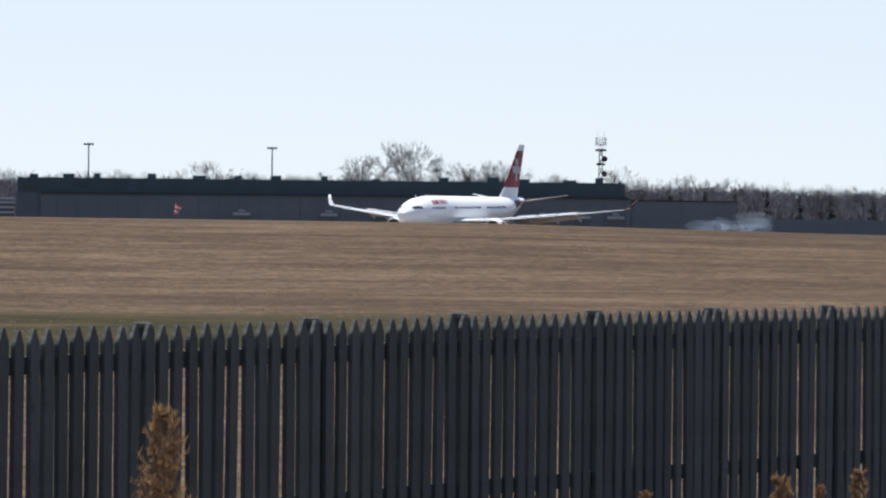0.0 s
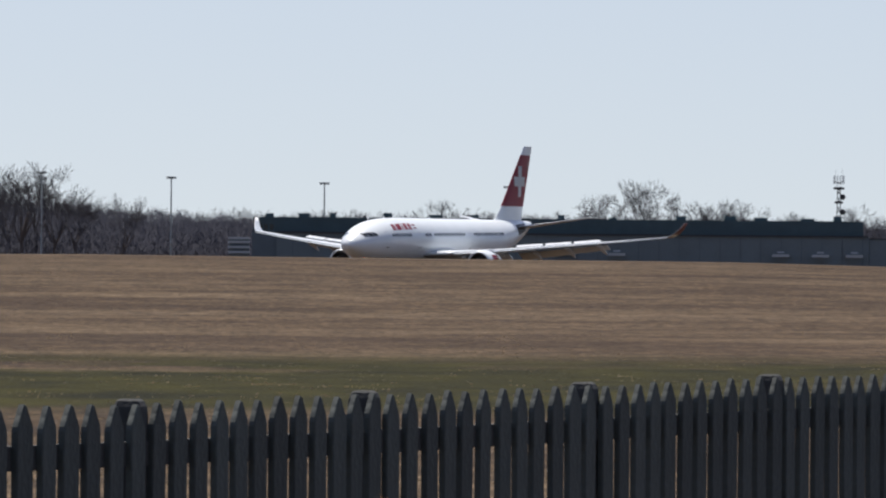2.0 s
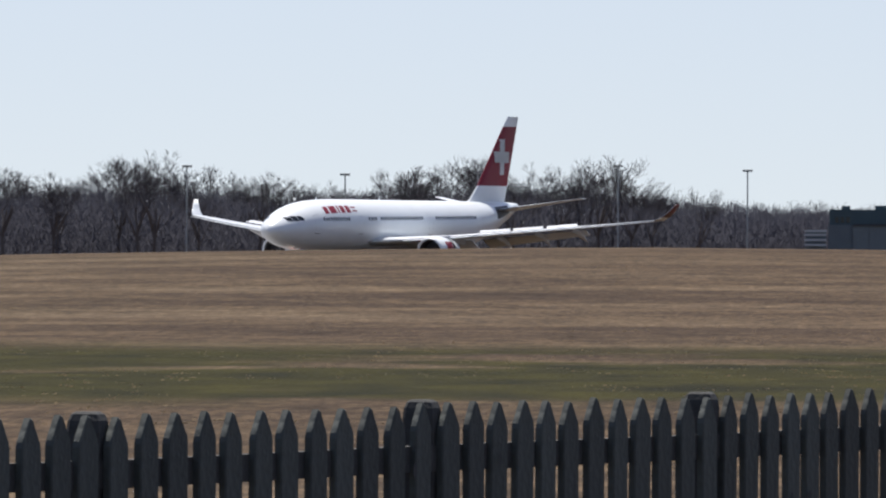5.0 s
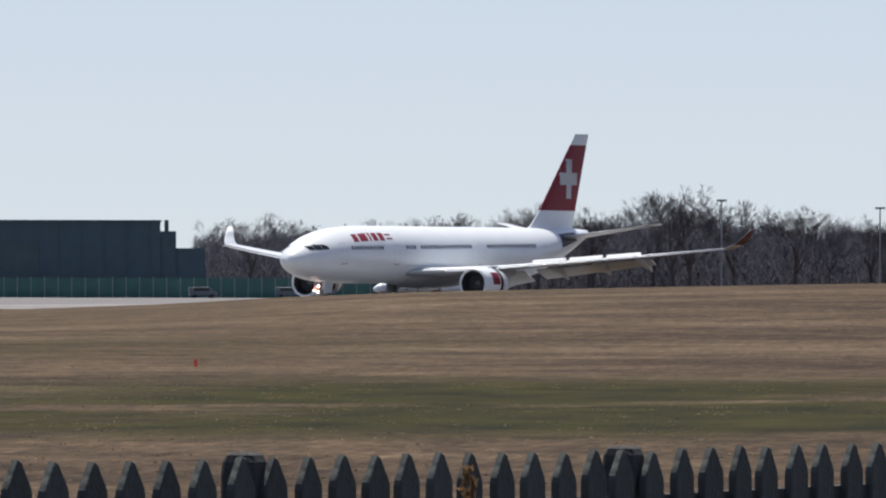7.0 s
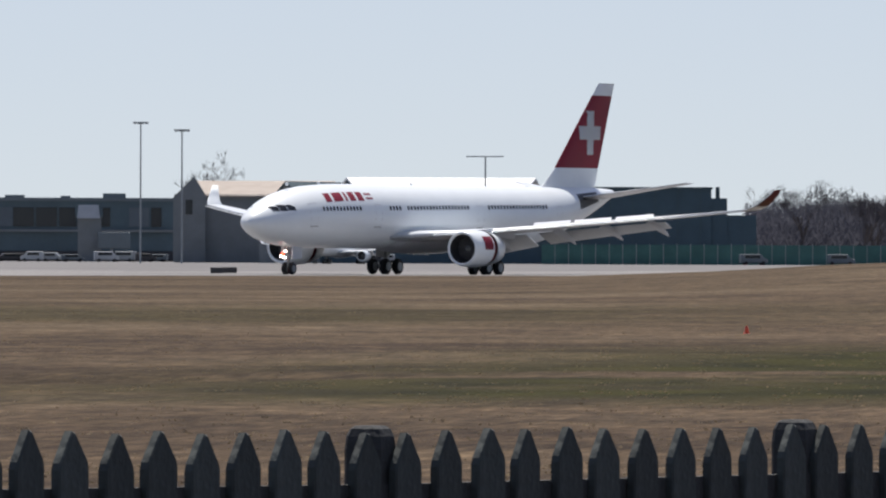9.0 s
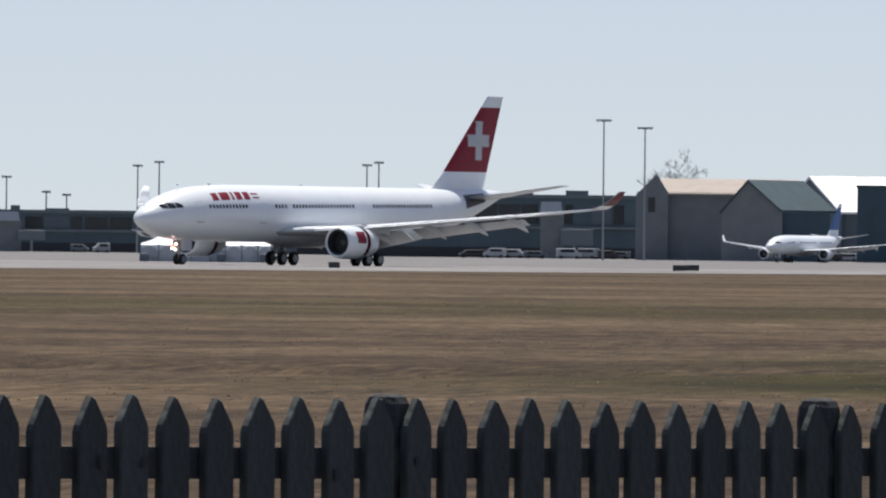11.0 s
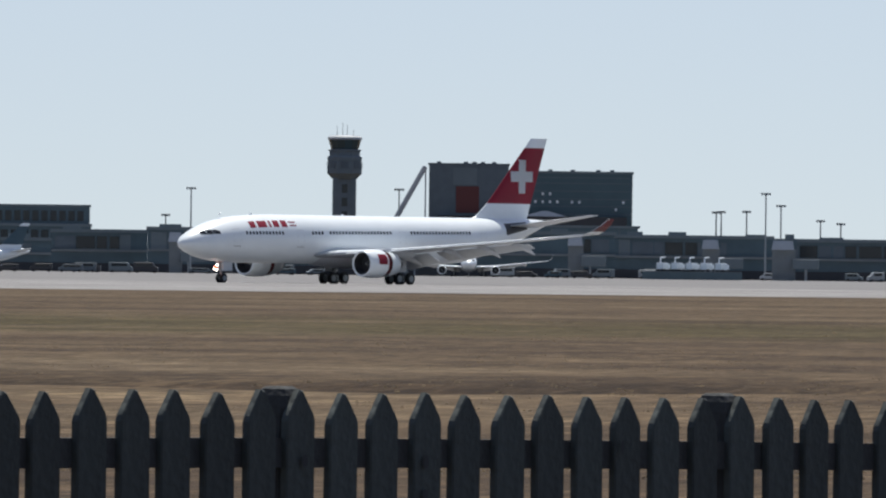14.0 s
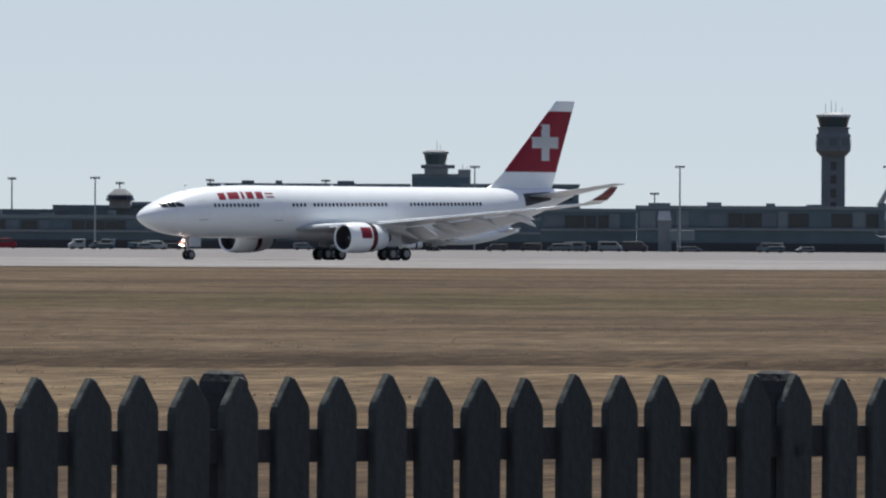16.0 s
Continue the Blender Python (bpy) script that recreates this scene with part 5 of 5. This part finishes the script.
def control_tower():
    b, d = -4901, 4000
    x, y = at(b, d)
    t = empty("control_tower", "tall concrete control tower with a glazed cab", "control tower", "", x, y, 0, facing(b))
    u = lambda h: up(h, d)
    w = lambda p: wide(p, d)
    bm = bmesh.new()
    box(bm, -w(21), w(21), -w(18), w(18), u(low(d)), u(160), bevel=0.4)
    shaft = part("shaft", bm, M_TOWER, t, "square grey concrete shaft")
    for h in (62, 86, 110, 134):
        bm = bmesh.new()
        box(bm, -w(4.5), w(5.5), -w(18.6), -w(17.5), u(h), u(h + 15))
        part("shaft_window", bm, M_PANE, shaft, "dark recessed window")
    part("flare", lathe([(w(23), u(158)), (w(33), u(168)), (w(33), u(176)), (w(32), u(190)), (w(33), u(192)), (w(33), u(197)), (w(29), u(199))], 8, 0.5), M_TOWER, t, "flared concrete equipment floors")
    for k in range(8):
        a = 2 * math.pi * k / 8
        bm = bmesh.new()
        m = Matrix.Rotation(a, 4, "Z")
        box(bm, w(30.4), w(31.4), -w(7), w(7), u(177), u(189), m)
        part("louvre", bm, M_SHED, t, "dark louvred panel")
    part("gallery", lathe([(w(27), u(198)), (w(27), u(207)), (w(29), u(208)), (w(29), u(210)), (w(24), u(211))], 12), M_TOWER, t, "narrow gallery")
    part("cab_glass", lathe([(w(24), u(210)), (w(29), u(228))], 12), M_CABGLASS, t, "outward-leaning dark cab windows")
    part("cab_roof", lathe([(w(30.5), u(228)), (w(30.5), u(232)), (w(26), u(235)), (w(8), u(236))], 12), M_PALE, t, "pale flat cab roof")
    for dx, hh in ((-14, 252), (-4, 258), (4, 255), (15, 246)):
        bm = bmesh.new()
        rod(bm, (w(dx), 0, u(234)), (w(dx), 0, u(hh)), 0.14, 0.08, 5)
        part("whip_aerial", bm, M_STEEL, t)
    # older tower on its stepped block
    b, d = -5606, 3600
    x, y = at(b, d)
    t = empty("old_control_tower", "older squat control tower on stepped dark blocks", "control tower", "", x, y, 0, facing(b))
    u = lambda h: up(h, d)
    w = lambda p: wide(p, d)
    for x0, x1, h0, h1, m, nm in ((-42, 62, low(d), 118, M_TERM, "main_block"), (-42, 40, 118, 124, M_SHED_LOW, "main_roof"), (-20, 22, 118, 134, M_CONC_WALL, "neck"), (-26, 34, 134, 140, M_SHED, "deck"), (40, 62, 118, 132, M_CONC_WALL, "side_stair")):
        bm = bmesh.new()
        box(bm, w(x0), w(x1), -2, 12, u(h0), u(h1))
        part(nm, bm, m, t)
    part("cab_glass", lathe([(w(17), u(140)), (w(21), u(159))], 10), M_CABGLASS, t, "dark cab windows")
    part("cab_roof", lathe([(w(23), u(159)), (w(23), u(163)), (w(14), u(166))], 10), M_CONC_WALL, t, "grey cab roof")
    part("cab_base", lathe([(w(19), u(136)), (w(19), u(141))], 10), M_CONC_WALL, t)
    for dx, hh in ((2, 184), (8, 176), (48, 142), (56, 138)):
        bm = bmesh.new()
        rod(bm, (w(dx), 5, u(120)), (w(dx), 5, u(hh)), 0.14, 0.08, 5)
        part("whip_aerial", bm, M_STEEL, t)
    o = building("old_terminal", "older long terminal with a dark upper storey", "building", -5520, 3500)
    block(o, "lower_floor", -5700, -5350, low(3500), 70, 3500, M_TERM, 20)
    block(o, "upper_floor", -5560, -5352, 70, 104, 3500, M_TERM, 16, shift=3)
    block(o, "roof_edge", -5562, -5350, 103, 107, 3500, M_SHED_LOW, 17, shift=2.5)
    block(o, "mid_edge", -5702, -5348, 68, 73, 3500, M_SHED_LOW, 20, shift=-1)
    for b in range(-5690, -5360, 18):
        block(o, "window_bay", b, b + 13, 20, 62, 3500, M_PANE, 0.3, shift=-0.2)
    for b in range(-5550, -5360, 16):
        block(o, "upper_window", b, b + 11, 78, 96, 3500, M_PANE, 0.3, shift=2.8)
    v = building("west_terminal", "long older terminal wing with a dark flat roof", "building", -5830, 3560)
    block(v, "lower_floor", -6010, -5652, low(3560), 62, 3560, M_TERM, 18)
    block(v, "upper_floor", -6005, -5656, 62, 102, 3560, M_TERM, 14, shift=3)
    block(v, "roof_edge", -6012, -5650, 101, 106, 3560, M_SHED, 17, shift=2.4)
    block(v, "ledge", -6012, -5650, 60, 66, 3560, M_SHED_LOW, 18, "grey ledge", -1.0)
    block(v, "ledge", -6012, -5650, 34, 37, 3560, M_SHED_LOW, 1.0, "grey ledge", -0.9)
    for b in range(-6000, -5670, 20):
        block(v, "upper_window", b, b + 15, 74, 94, 3560, M_PANE, 0.3, shift=2.8)
        block(v, "window_bay", b, b + 14, 10, 32, 3560, M_PANE, 0.3, shift=-0.25)
    for b, w_ in ((-5950, 22), (-5890, 12), (-5780, 30)):
        block(v, "roof_unit", b, b + w_, 106, 111, 3560, M_SHED, 5, shift=6)
    # domed lookout
    b, d = -6165, 3650
    x, y = at(b, d)
    k = empty("domed_lookout", "dark glazed domed lookout on a low block", "lookout", "", x, y, 0, facing(b))
    part("base_block", box(bmesh.new(), wide(-90, d), wide(75, d), 2, 12, up(low(d), d), up(62, d)), M_TERM, k)
    part("lantern", lathe([(wide(19, d), up(60, d)), (wide(19, d), up(72, d)), (wide(25, d), up(74, d)), (wide(22, d), up(84, d)), (wide(10, d), up(94, d)), (wide(5, d), up(95, d))], 12), M_CONC_WALL, k, "dark faceted lantern")
    part("lantern_glass", lathe([(wide(25.4, d), up(75, d)), (wide(23, d), up(82, d))], 12), M_PANE, k)
    for x0, x1, h, m in ((-230, -90, 58, M_TERM), (-120, 90, 66, M_SHED_LOW), (20, 75, 72, M_CONC_WALL), (70, 180, 50, M_TERM)):
        part("low_block", box(bmesh.new(), wide(x0, d), wide(x1, d), 14, 24, up(low(d), d), up(h, d)), m, k)


control_tower()


def tent():
    b, d = -3775, 1180
    x, y = at(b, d)
    t = empty("marquee", "white canvas storage tent with peaked roof", "tent", "", x, y, 0, facing(b))
    hw, z1, z0 = wide(116, d), up(40, d), 0.02
    eave = z0 + (z1 - z0) * 0.44
    dp = 9.0
    cuts = [-1.0, -0.72, -0.42, -0.22, 0.06, 0.30, 0.55, 0.80, 1.0]

    def ridge(f):
        return float(np.interp(f, [-1, -0.86, -0.26, 0.30, 0.86, 1], [0.50, 0.60, 1.0, 1.0, 0.62, 0.50])) * z1

    def section(f, bulge=0.0):
        fold = dp * float(np.interp(abs(f), [0.7, 1], [1, 0.86]))
        u = f * hw
        return [(u, -fold, z0), (u * 0.99, -fold - bulge, eave), (u * 0.97, -fold * 0.45, eave + (ridge(f) - eave) * 0.68), (u * 0.95, 0, ridge(f)),
                (u * 0.97, fold * 0.45, eave + (ridge(f) - eave) * 0.68), (u * 0.99, fold + bulge, eave), (u, fold, z0)]

    for f0, f1 in zip(cuts, cuts[1:]):
        # each bay sags a little between its frames
        rows = []
        for k in range(5):
            f = f0 + (f1 - f0) * k / 4
            sag = 1 - 0.035 * math.sin(math.pi * k / 4)
            rows.append([(x, y * sag, z if z == z0 else z * sag) for x, y, z in section(f)])
        part("canvas_bay", loft(bmesh.new(), rows, closed=False, caps=False), M_CANVAS, t, "white taut canvas bay", smooth=False)
        # the wall hangs in an arch; its shade is painted in as grey
        rows = []
        for k in range(7):
            f = f0 + (f1 - f0) * k / 6
            fold = dp * float(np.interp(abs(f), [0.7, 1], [1, 0.86]))
            arch = eave * (0.60 + 0.34 * math.sin(math.pi * k / 6))
            rows.append([(f * hw, -fold - 0.12, z0), (f * hw, -fold - 0.12, arch), (f * hw, -fold - 0.04, arch), (f * hw, -fold - 0.04, z0)])
        part("side_wall", loft(bmesh.new(), rows), M_PALE, t, "canvas side wall with its shade painted grey")
    for f in cuts:
        fold = dp * float(np.interp(abs(f), [0.7, 1], [1, 0.86]))
        part("frame_leg", rod(bmesh.new(), (f * hw, -fold - 0.2, 0), (f * hw * 0.99, -fold - 0.16, eave), 0.10, 0.08, 6), M_STEEL, t)
    for f in (-1, 1):
        bm = bmesh.new()
        rings = [[(x + o, y, z) for x, y, z in section(f)] for o in (0.0, f * 0.05)]
        part("end_wall", loft(bm, rings), M_CANVAS, t)
    for u in (-0.93, 0.25, 0.9):
        bm = bmesh.new()
        box(bm, u * hw - 0.6, u * hw + 0.5, -dp - 1.2, -dp - 0.15, 0, 1.0, bevel=0.15)
        part("ballast_block", bm, M_SHED, t, "dark ballast block")


tent()


# ---- parked aircraft and vehicles ----
def park(b, d, rz, label, tail, trim, scale=1.0):
    ob = airliner(label, tail, trim, detail=False, name="parked_airliner", group="parked airliners")
    x, y = at(b, d)
    ob.matrix_basis = pose(x, y, 0.02, 0, 0, facing(b) + rz) @ Matrix.Diagonal((scale, scale, scale, 1))
    return ob


park(-4680, 2750, 90, "white airliner parked nose-on before the terminal", M_NAVY, M_WHITE, 0.80)
park(-3640, 2500, 140, "white airliner with blue fin parked beside the tent", M_BLUE, M_WHITE, 0.72)
park(-5765, 2700, 8, "white long-haul airliner with dark fin parked side-on", M_NAVY, M_WHITE, 0.76)
park(-2775, 1900, 70, "white airliner with blue fin parked before the hangars", M_BLUE, M_WHITE, 0.66)


def turboprop(b, d, rz):
    x, y = at(b, d)
    t = empty("turboprop", "small white high-wing turboprop airliner", "aeroplane", "parked turboprops", x, y, 0.02, facing(b) + rz)
    t.scale = (0.8, 0.8, 0.8)
    bm = bmesh.new()
    prof = [(0, .1, 2.2), (.6, .7, 2.3), (2, 1.2, 2.5), (4, 1.35, 2.6), (16, 1.35, 2.6), (20, .9, 3.0), (23.5, .35, 3.5), (24, .1, 3.55)]
    part("fuselage", loft(bm, [[(xx, r * math.sin(2 * math.pi * k / 18), zc + r * math.cos(2 * math.pi * k / 18)) for k in range(18)] for xx, r, zc in prof]), M_WHITE, t, smooth=True)
    for sg in (-1, 1):
        bm = bmesh.new()
        part("wing", loft(bm, [foil(9.5, 2.7, 4.05, 0, .14), foil(9.6, 2.6, 4.05, sg * 4.5, .14), foil(10.0, 1.6, 4.2, sg * 13, .12)]), M_WHITE, t, smooth=True)
        bm = bmesh.new()
        rod(bm, (7.6, sg * 4.2, 3.6), (12.5, sg * 4.2, 3.5), 0.55, 0.3, 12)
        n = part("engine", bm, M_PALE, t)
        for k in range(6):
            bm = bmesh.new()
            box(bm, -0.04, 0.04, -0.12, 0.12, 0, 1.9, Matrix.Translation((7.5, sg * 4.2, 3.6)) @ Matrix.Rotation(1.047 * k, 4, "X"))
            part("blade", bm, M_DARK, n)
        bm = bmesh.new()
        rod(bm, (11, sg * 4.2, 0.4), (11, sg * 4.2, 3.2), 0.12, 0.12, 6)
        rod(bm, (11, sg * 4.2 - 0.2, 0.42), (11, sg * 4.2 + 0.2, 0.42), 0.42, 0.42, 14)
        part("main_gear", bm, M_DARK, t)
    bm = bmesh.new()
    rings = [[(18.5 + 3.2 * f, -.14, 3.4 + 4.0 * f), (23.5 + 1.2 * f, -.05, 3.4 + 4.0 * f), (23.5 + 1.2 * f, .05, 3.4 + 4.0 * f), (18.5 + 3.2 * f, .14, 3.4 + 4.0 * f)] for f in (0, 1)]
    part("fin", loft(bm, rings), M_PALE, t, "pale painted fin")
    for sg in (-1, 1):
        bm = bmesh.new()
        part("tailplane", loft(bm, [foil(21.5, 2.4, 7.4, 0, .1), foil(22.2, 1.4, 7.45, sg * 4.2, .1)]), M_WHITE, t, smooth=True)
    bm = bmesh.new()
    rod(bm, (2, 0, 0.3), (2, 0, 1.6), 0.1, 0.1, 6)
    rod(bm, (2, -0.2, 0.32), (2, 0.2, 0.32), 0.32, 0.32, 12)
    part("nose_gear", bm, M_DARK, t)


turboprop(-1683, 2000, 38)
turboprop(-1563, 1990, 38)


def van(b, d, m, ln=5.5, h=2.2, rz=0.0, kind="van"):
    x, y = at(b, d)
    v = empty(kind, {"van": "small airport service van on the apron", "truck": "boxy airport service truck on the apron"}[kind], kind, "service vehicles", x, y, 0.02, facing(b) + rz)
    bm = bmesh.new()
    prof = [(-ln / 2, 0.45), (ln / 2, 0.45), (ln / 2, h * 0.55), (ln / 2 - 0.9, h * 0.62), (ln / 2 - 1.5, h), (-ln / 2, h)]
    rings = [[(px, yy, pz) for px, pz in prof] for yy in (-0.95, 0.95)]
    loft(bm, rings)
    bmesh.ops.bevel(bm, geom=bm.edges[:], offset=0.1, segments=1, affect="EDGES")
    part("body", bm, m, v)
    bm = bmesh.new()
    box(bm, -ln / 2 + 0.8, ln / 2 - 1.6, -0.97, 0.97, h * 0.62, h * 0.88)
    part("side_glass", bm, M_PANE, v)
    for px in (-ln / 2 + 1, ln / 2 - 1):
        for yy in (-0.9, 0.9):
            bm = bmesh.new()
            rod(bm, (px, yy - 0.12, 0.38), (px, yy + 0.12, 0.38), 0.38, 0.38, 14)
            part("wheel", bm, M_TYRE, v)


rngv = random.Random(17)
for b in (-3300, -3262, -3225, -3190, -3130, -3100, -3060, -3040, -2690, -2670, -2640):
    van(b, 2250 + rngv.uniform(-30, 30), rngv.choice((M_PALE, M_SHED, M_DARK, M_STEEL)), rngv.uniform(4.6, 6.5), rngv.uniform(1.6, 2.5), rngv.uniform(-25, 25) + rngv.choice((0, 180)))
for k in range(46):
    b = rngv.uniform(-6350, -3400)
    van(b, 2780 + rngv.uniform(-60, 60), rngv.choice((M_PALE, M_SHED, M_DARK, M_STEEL, M_SHED_LOW, M_NAVY, M_SHED_LOW)), rngv.uniform(4.4, 7.5), rngv.uniform(1.6, 3.0), rngv.uniform(-30, 30) + rngv.choice((0, 180)), rngv.choice(("van", "truck")))
for b in (-1985, -1830):
    van(b, 1960, rngv.choice((M_STEEL, M_SHED)), 5.5, 2.2, rngv.uniform(-20, 20))
van(-6372, 2780, M_RED, 7.0, 3.0, 0, "truck")
for b in (1030, 1140):
    van(b, 2120, M_RED if b == 1030 else M_PALE, 5.0, 1.8)


def deicer(b, d):
    x, y = at(b, d)
    v = empty("deicing_truck", "white deicing truck with raised boom", "truck", "deicing trucks", x, y, PAD_TOP, facing(b) + 65)
    v.scale = (0.78, 0.78, 0.78)
    bm = bmesh.new()
    box(bm, -3.2, 2.0, -1.2, 1.2, 0.7, 3.1, bevel=0.25)
    part("tank", bm, M_WHITE, v, "white rounded tank")
    bm = bmesh.new()
    box(bm, 2.1, 3.9, -1.15, 1.15, 0.6, 2.6, bevel=0.2)
    part("cab", bm, M_WHITE, v)
    bm = bmesh.new()
    box(bm, 3.2, 3.93, -1.0, 1.0, 1.6, 2.4)
    part("windscreen", bm, M_PANE, v)
    bm = bmesh.new()
    rod(bm, (-2.4, 0, 3.0), (-2.2, 0, 5.0), 0.28, 0.24, 8)
    rod(bm, (-2.3, 0, 4.9), (1.6, 0, 5.1), 0.2, 0.18, 8)
    part("boom", bm, M_WHITE, v)
    for px in (-2.3, -1.0, 2.8):
        for yy in (-1.05, 1.05):
            bm = bmesh.new()
            rod(bm, (px, yy - 0.15, 0.5), (px, yy + 0.15, 0.5), 0.5, 0.5, 14)
            part("wheel", bm, M_TYRE, v)


def raised_pad():
    d = 2750
    p = building("raised_pad", "low dark raised pad with deicing trucks on it", "platform", -4280, d)
    block(p, "deck", -4372, -4195, low(d), 0.0, d, M_TERM, 16, "dark deck", -8.0)
    block(p, "deck_edge", -4372, -4195, 0.0, 1.6, d, M_SHED, 16, shift=-8.2)
    return up(1.6, d)


PAD_TOP = raised_pad()
for k in range(5):
    deicer(-4335 + 26 * k, 2750)


def runway_sign(b, d, w=20):
    x, y = at(b, d)
    s = empty("runway_sign", "low dark box sign beside the runway", "sign", "runway signs", x, y, 0, facing(b))
    bm = bmesh.new()
    box(bm, -wide(w / 2, d), wide(w / 2, d), -0.15, 0.15, 0.12, 0.62, bevel=0.03)
    part("panel", bm, M_DARK, s)
    for u in (-0.35, 0.35):
        bm = bmesh.new()
        rod(bm, (wide(w * u, d), 0, -0.05), (wide(w * u, d), 0, 0.14), 0.04, 0.04, 6)
        part("leg", bm, M_STEEL, s)


runway_sign(-2912, 880, 26)
runway_sign(-3548, 840, 20)
runway_sign(-3545 + 610, 860, 22)


def marker(b, d):
    x, y = at(b, d)
    c = empty("marker_cone", "small orange marker cone in the grass", "marker", "", x, y, field_height(x, y))
    bm = bmesh.new()
    rod(bm, (0, 0, -0.02), (0, 0, 0.16), 0.055, 0.03, 12)
    part("cone", bm, M_ORANGE, c)
    bm = bmesh.new()
    box(bm, -0.07, 0.07, -0.07, 0.07, -0.02, 0.01)
    part("foot", bm, M_ORANGE, c)


marker(-1997, EYE * LENS_PX / 131 * 0.98)


# ---- tyre smoke at the touchdown point ----
def smoke_cloud():
    rng = random.Random(6)
    puffs = []
    for k in range(15):
        bm = bmesh.new()
        bmesh.ops.create_icosphere(bm, subdivisions=3, radius=1.0)
        for v in bm.verts:
            v.co *= 1 + 0.35 * noise.noise(v.co * 1.3 + Vector((k * 7, 0, 0)))
        p = link("smoke_puff", bm, M_SMOKE, True)
        tagged(p, "thin bluish puff of tyre smoke over the runway", "smoke", "tyre smoke")
        up_ = rng.random() ** 1.6
        p.scale = (rng.uniform(1.2, 3.8), rng.uniform(1.5, 3), rng.uniform(0.7, 1.7))
        puffs.append((p, (k - 7) * 0.62 + rng.uniform(-0.6, 0.6), rng.uniform(-4, 6), 0.5 + 3.8 * up_))
    return puffs


PUFFS = smoke_cloud()


# ---- what moves ----
AIRLINER_ROWS = [
    (0, pose(74.68, 1730.15, 0.0, 0.45, 0, 67.09)),
    (0.5, pose(58.87, 1591.02, 0.0, 0.45, 0, 67.14)),
    (1, pose(42.83, 1462.66, 0.0, 0.45, 0, 67.30)),
    (1.5, pose(28.24, 1326.05, 0.0, 0.45, 0, 67.32)),
    (2, pose(16.64, 1226.03, 0.0, 0.45, 0, 67.11)),
    (2.5, pose(3.87, 1197.64, 0.0, 0.45, 0, 67.03)),
    (3, pose(-8.79, 1170.03, 0.0, 0.45, 0, 66.96)),
    (3.5, pose(-21.25, 1142.22, 0.0, 0.45, 0, 66.36)),
    (3.7, pose(-25.91, 1130.11, 0.0, 0.45, 0, 66.38)),
    (5.8, pose(-73.55, 1011.50, 0.0, 0.45, 0, 66.51)),
    (6, pose(-77.87, 1000.98, 0.0, 0.45, 0, 66.52)),
    (6.5, pose(-88.80, 972.89, 0.0, 0.45, 0, 66.69)),
    (7, pose(-99.67, 945.52, 0.0, 0.45, 0, 66.88)),
    (7.5, pose(-110.49, 918.93, 0.0, 0.45, 0, 67.08)),
    (8, pose(-120.31, 895.66, 0.0, 0.45, 0, 67.04)),
    (8.5, pose(-130.46, 868.96, 0.0, 0.45, 0, 67.08)),
    (9, pose(-140.18, 843.12, 0.0, 0.45, 0, 67.10)),
    (9.2, pose(-144.52, 836.14, 0.0, 0.44, 0, 67.03)),
    (11.3, pose(-226.65, 966.10, 0.0, 0.22, 0, 65.97)),
    (11.5, pose(-235.53, 982.28, 0.0, 0.20, 0, 65.79)),
    (12, pose(-256.13, 1016.76, 0.0, 0.15, 0, 65.28)),
    (12.5, pose(-281.86, 1062.57, 0.0, 0.10, 0, 64.45)),
    (13, pose(-303.44, 1093.00, 0.0, 0.05, 0, 64.06)),
    (13.5, pose(-321.12, 1100.66, 0.0, -0.01, 0, 63.69)),
    (14, pose(-329.01, 1073.98, 0.0, -0.06, 0, 63.09)),
    (14.5, pose(-336.60, 1048.49, 0.0, -0.10, 0, 62.48)),
    (15, pose(-343.96, 1023.16, 0.0, -0.16, 0, 61.84)),
    (15.5, pose(-350.63, 998.50, 0.0, -0.21, 0, 61.16)),
    (16, pose(-357.05, 974.21, 0.0, -0.26, 0, 60.44)),
]


def motions():
    walk(liner, AIRLINER_ROWS)
    # the spoilers stand up after touchdown and fold away as the aircraft slows
    for sp, (x, y, z, rx, rz) in SPOILERS:
        walk(sp, [(t, pose(x, y, z, rx, -angle, rz)) for t, angle in ((0, 6), (0.8, 17), (9.2, 17), (10.8, 1), (16, 1))])
    # the smoke hangs where the wheels touched and drifts slowly off
    for p, dx, dy, dz in PUFFS:
        x, y = at(1345, 1750)
        walk(p, [(0, pose(x + dx, y + dy, dz)), (8, pose(x + dx * 2.4 - 14, y + dy * 1.6, dz * 1.2)), (16, pose(x + dx * 4 - 28, y + dy * 2.2, dz * 1.4))])


motions()
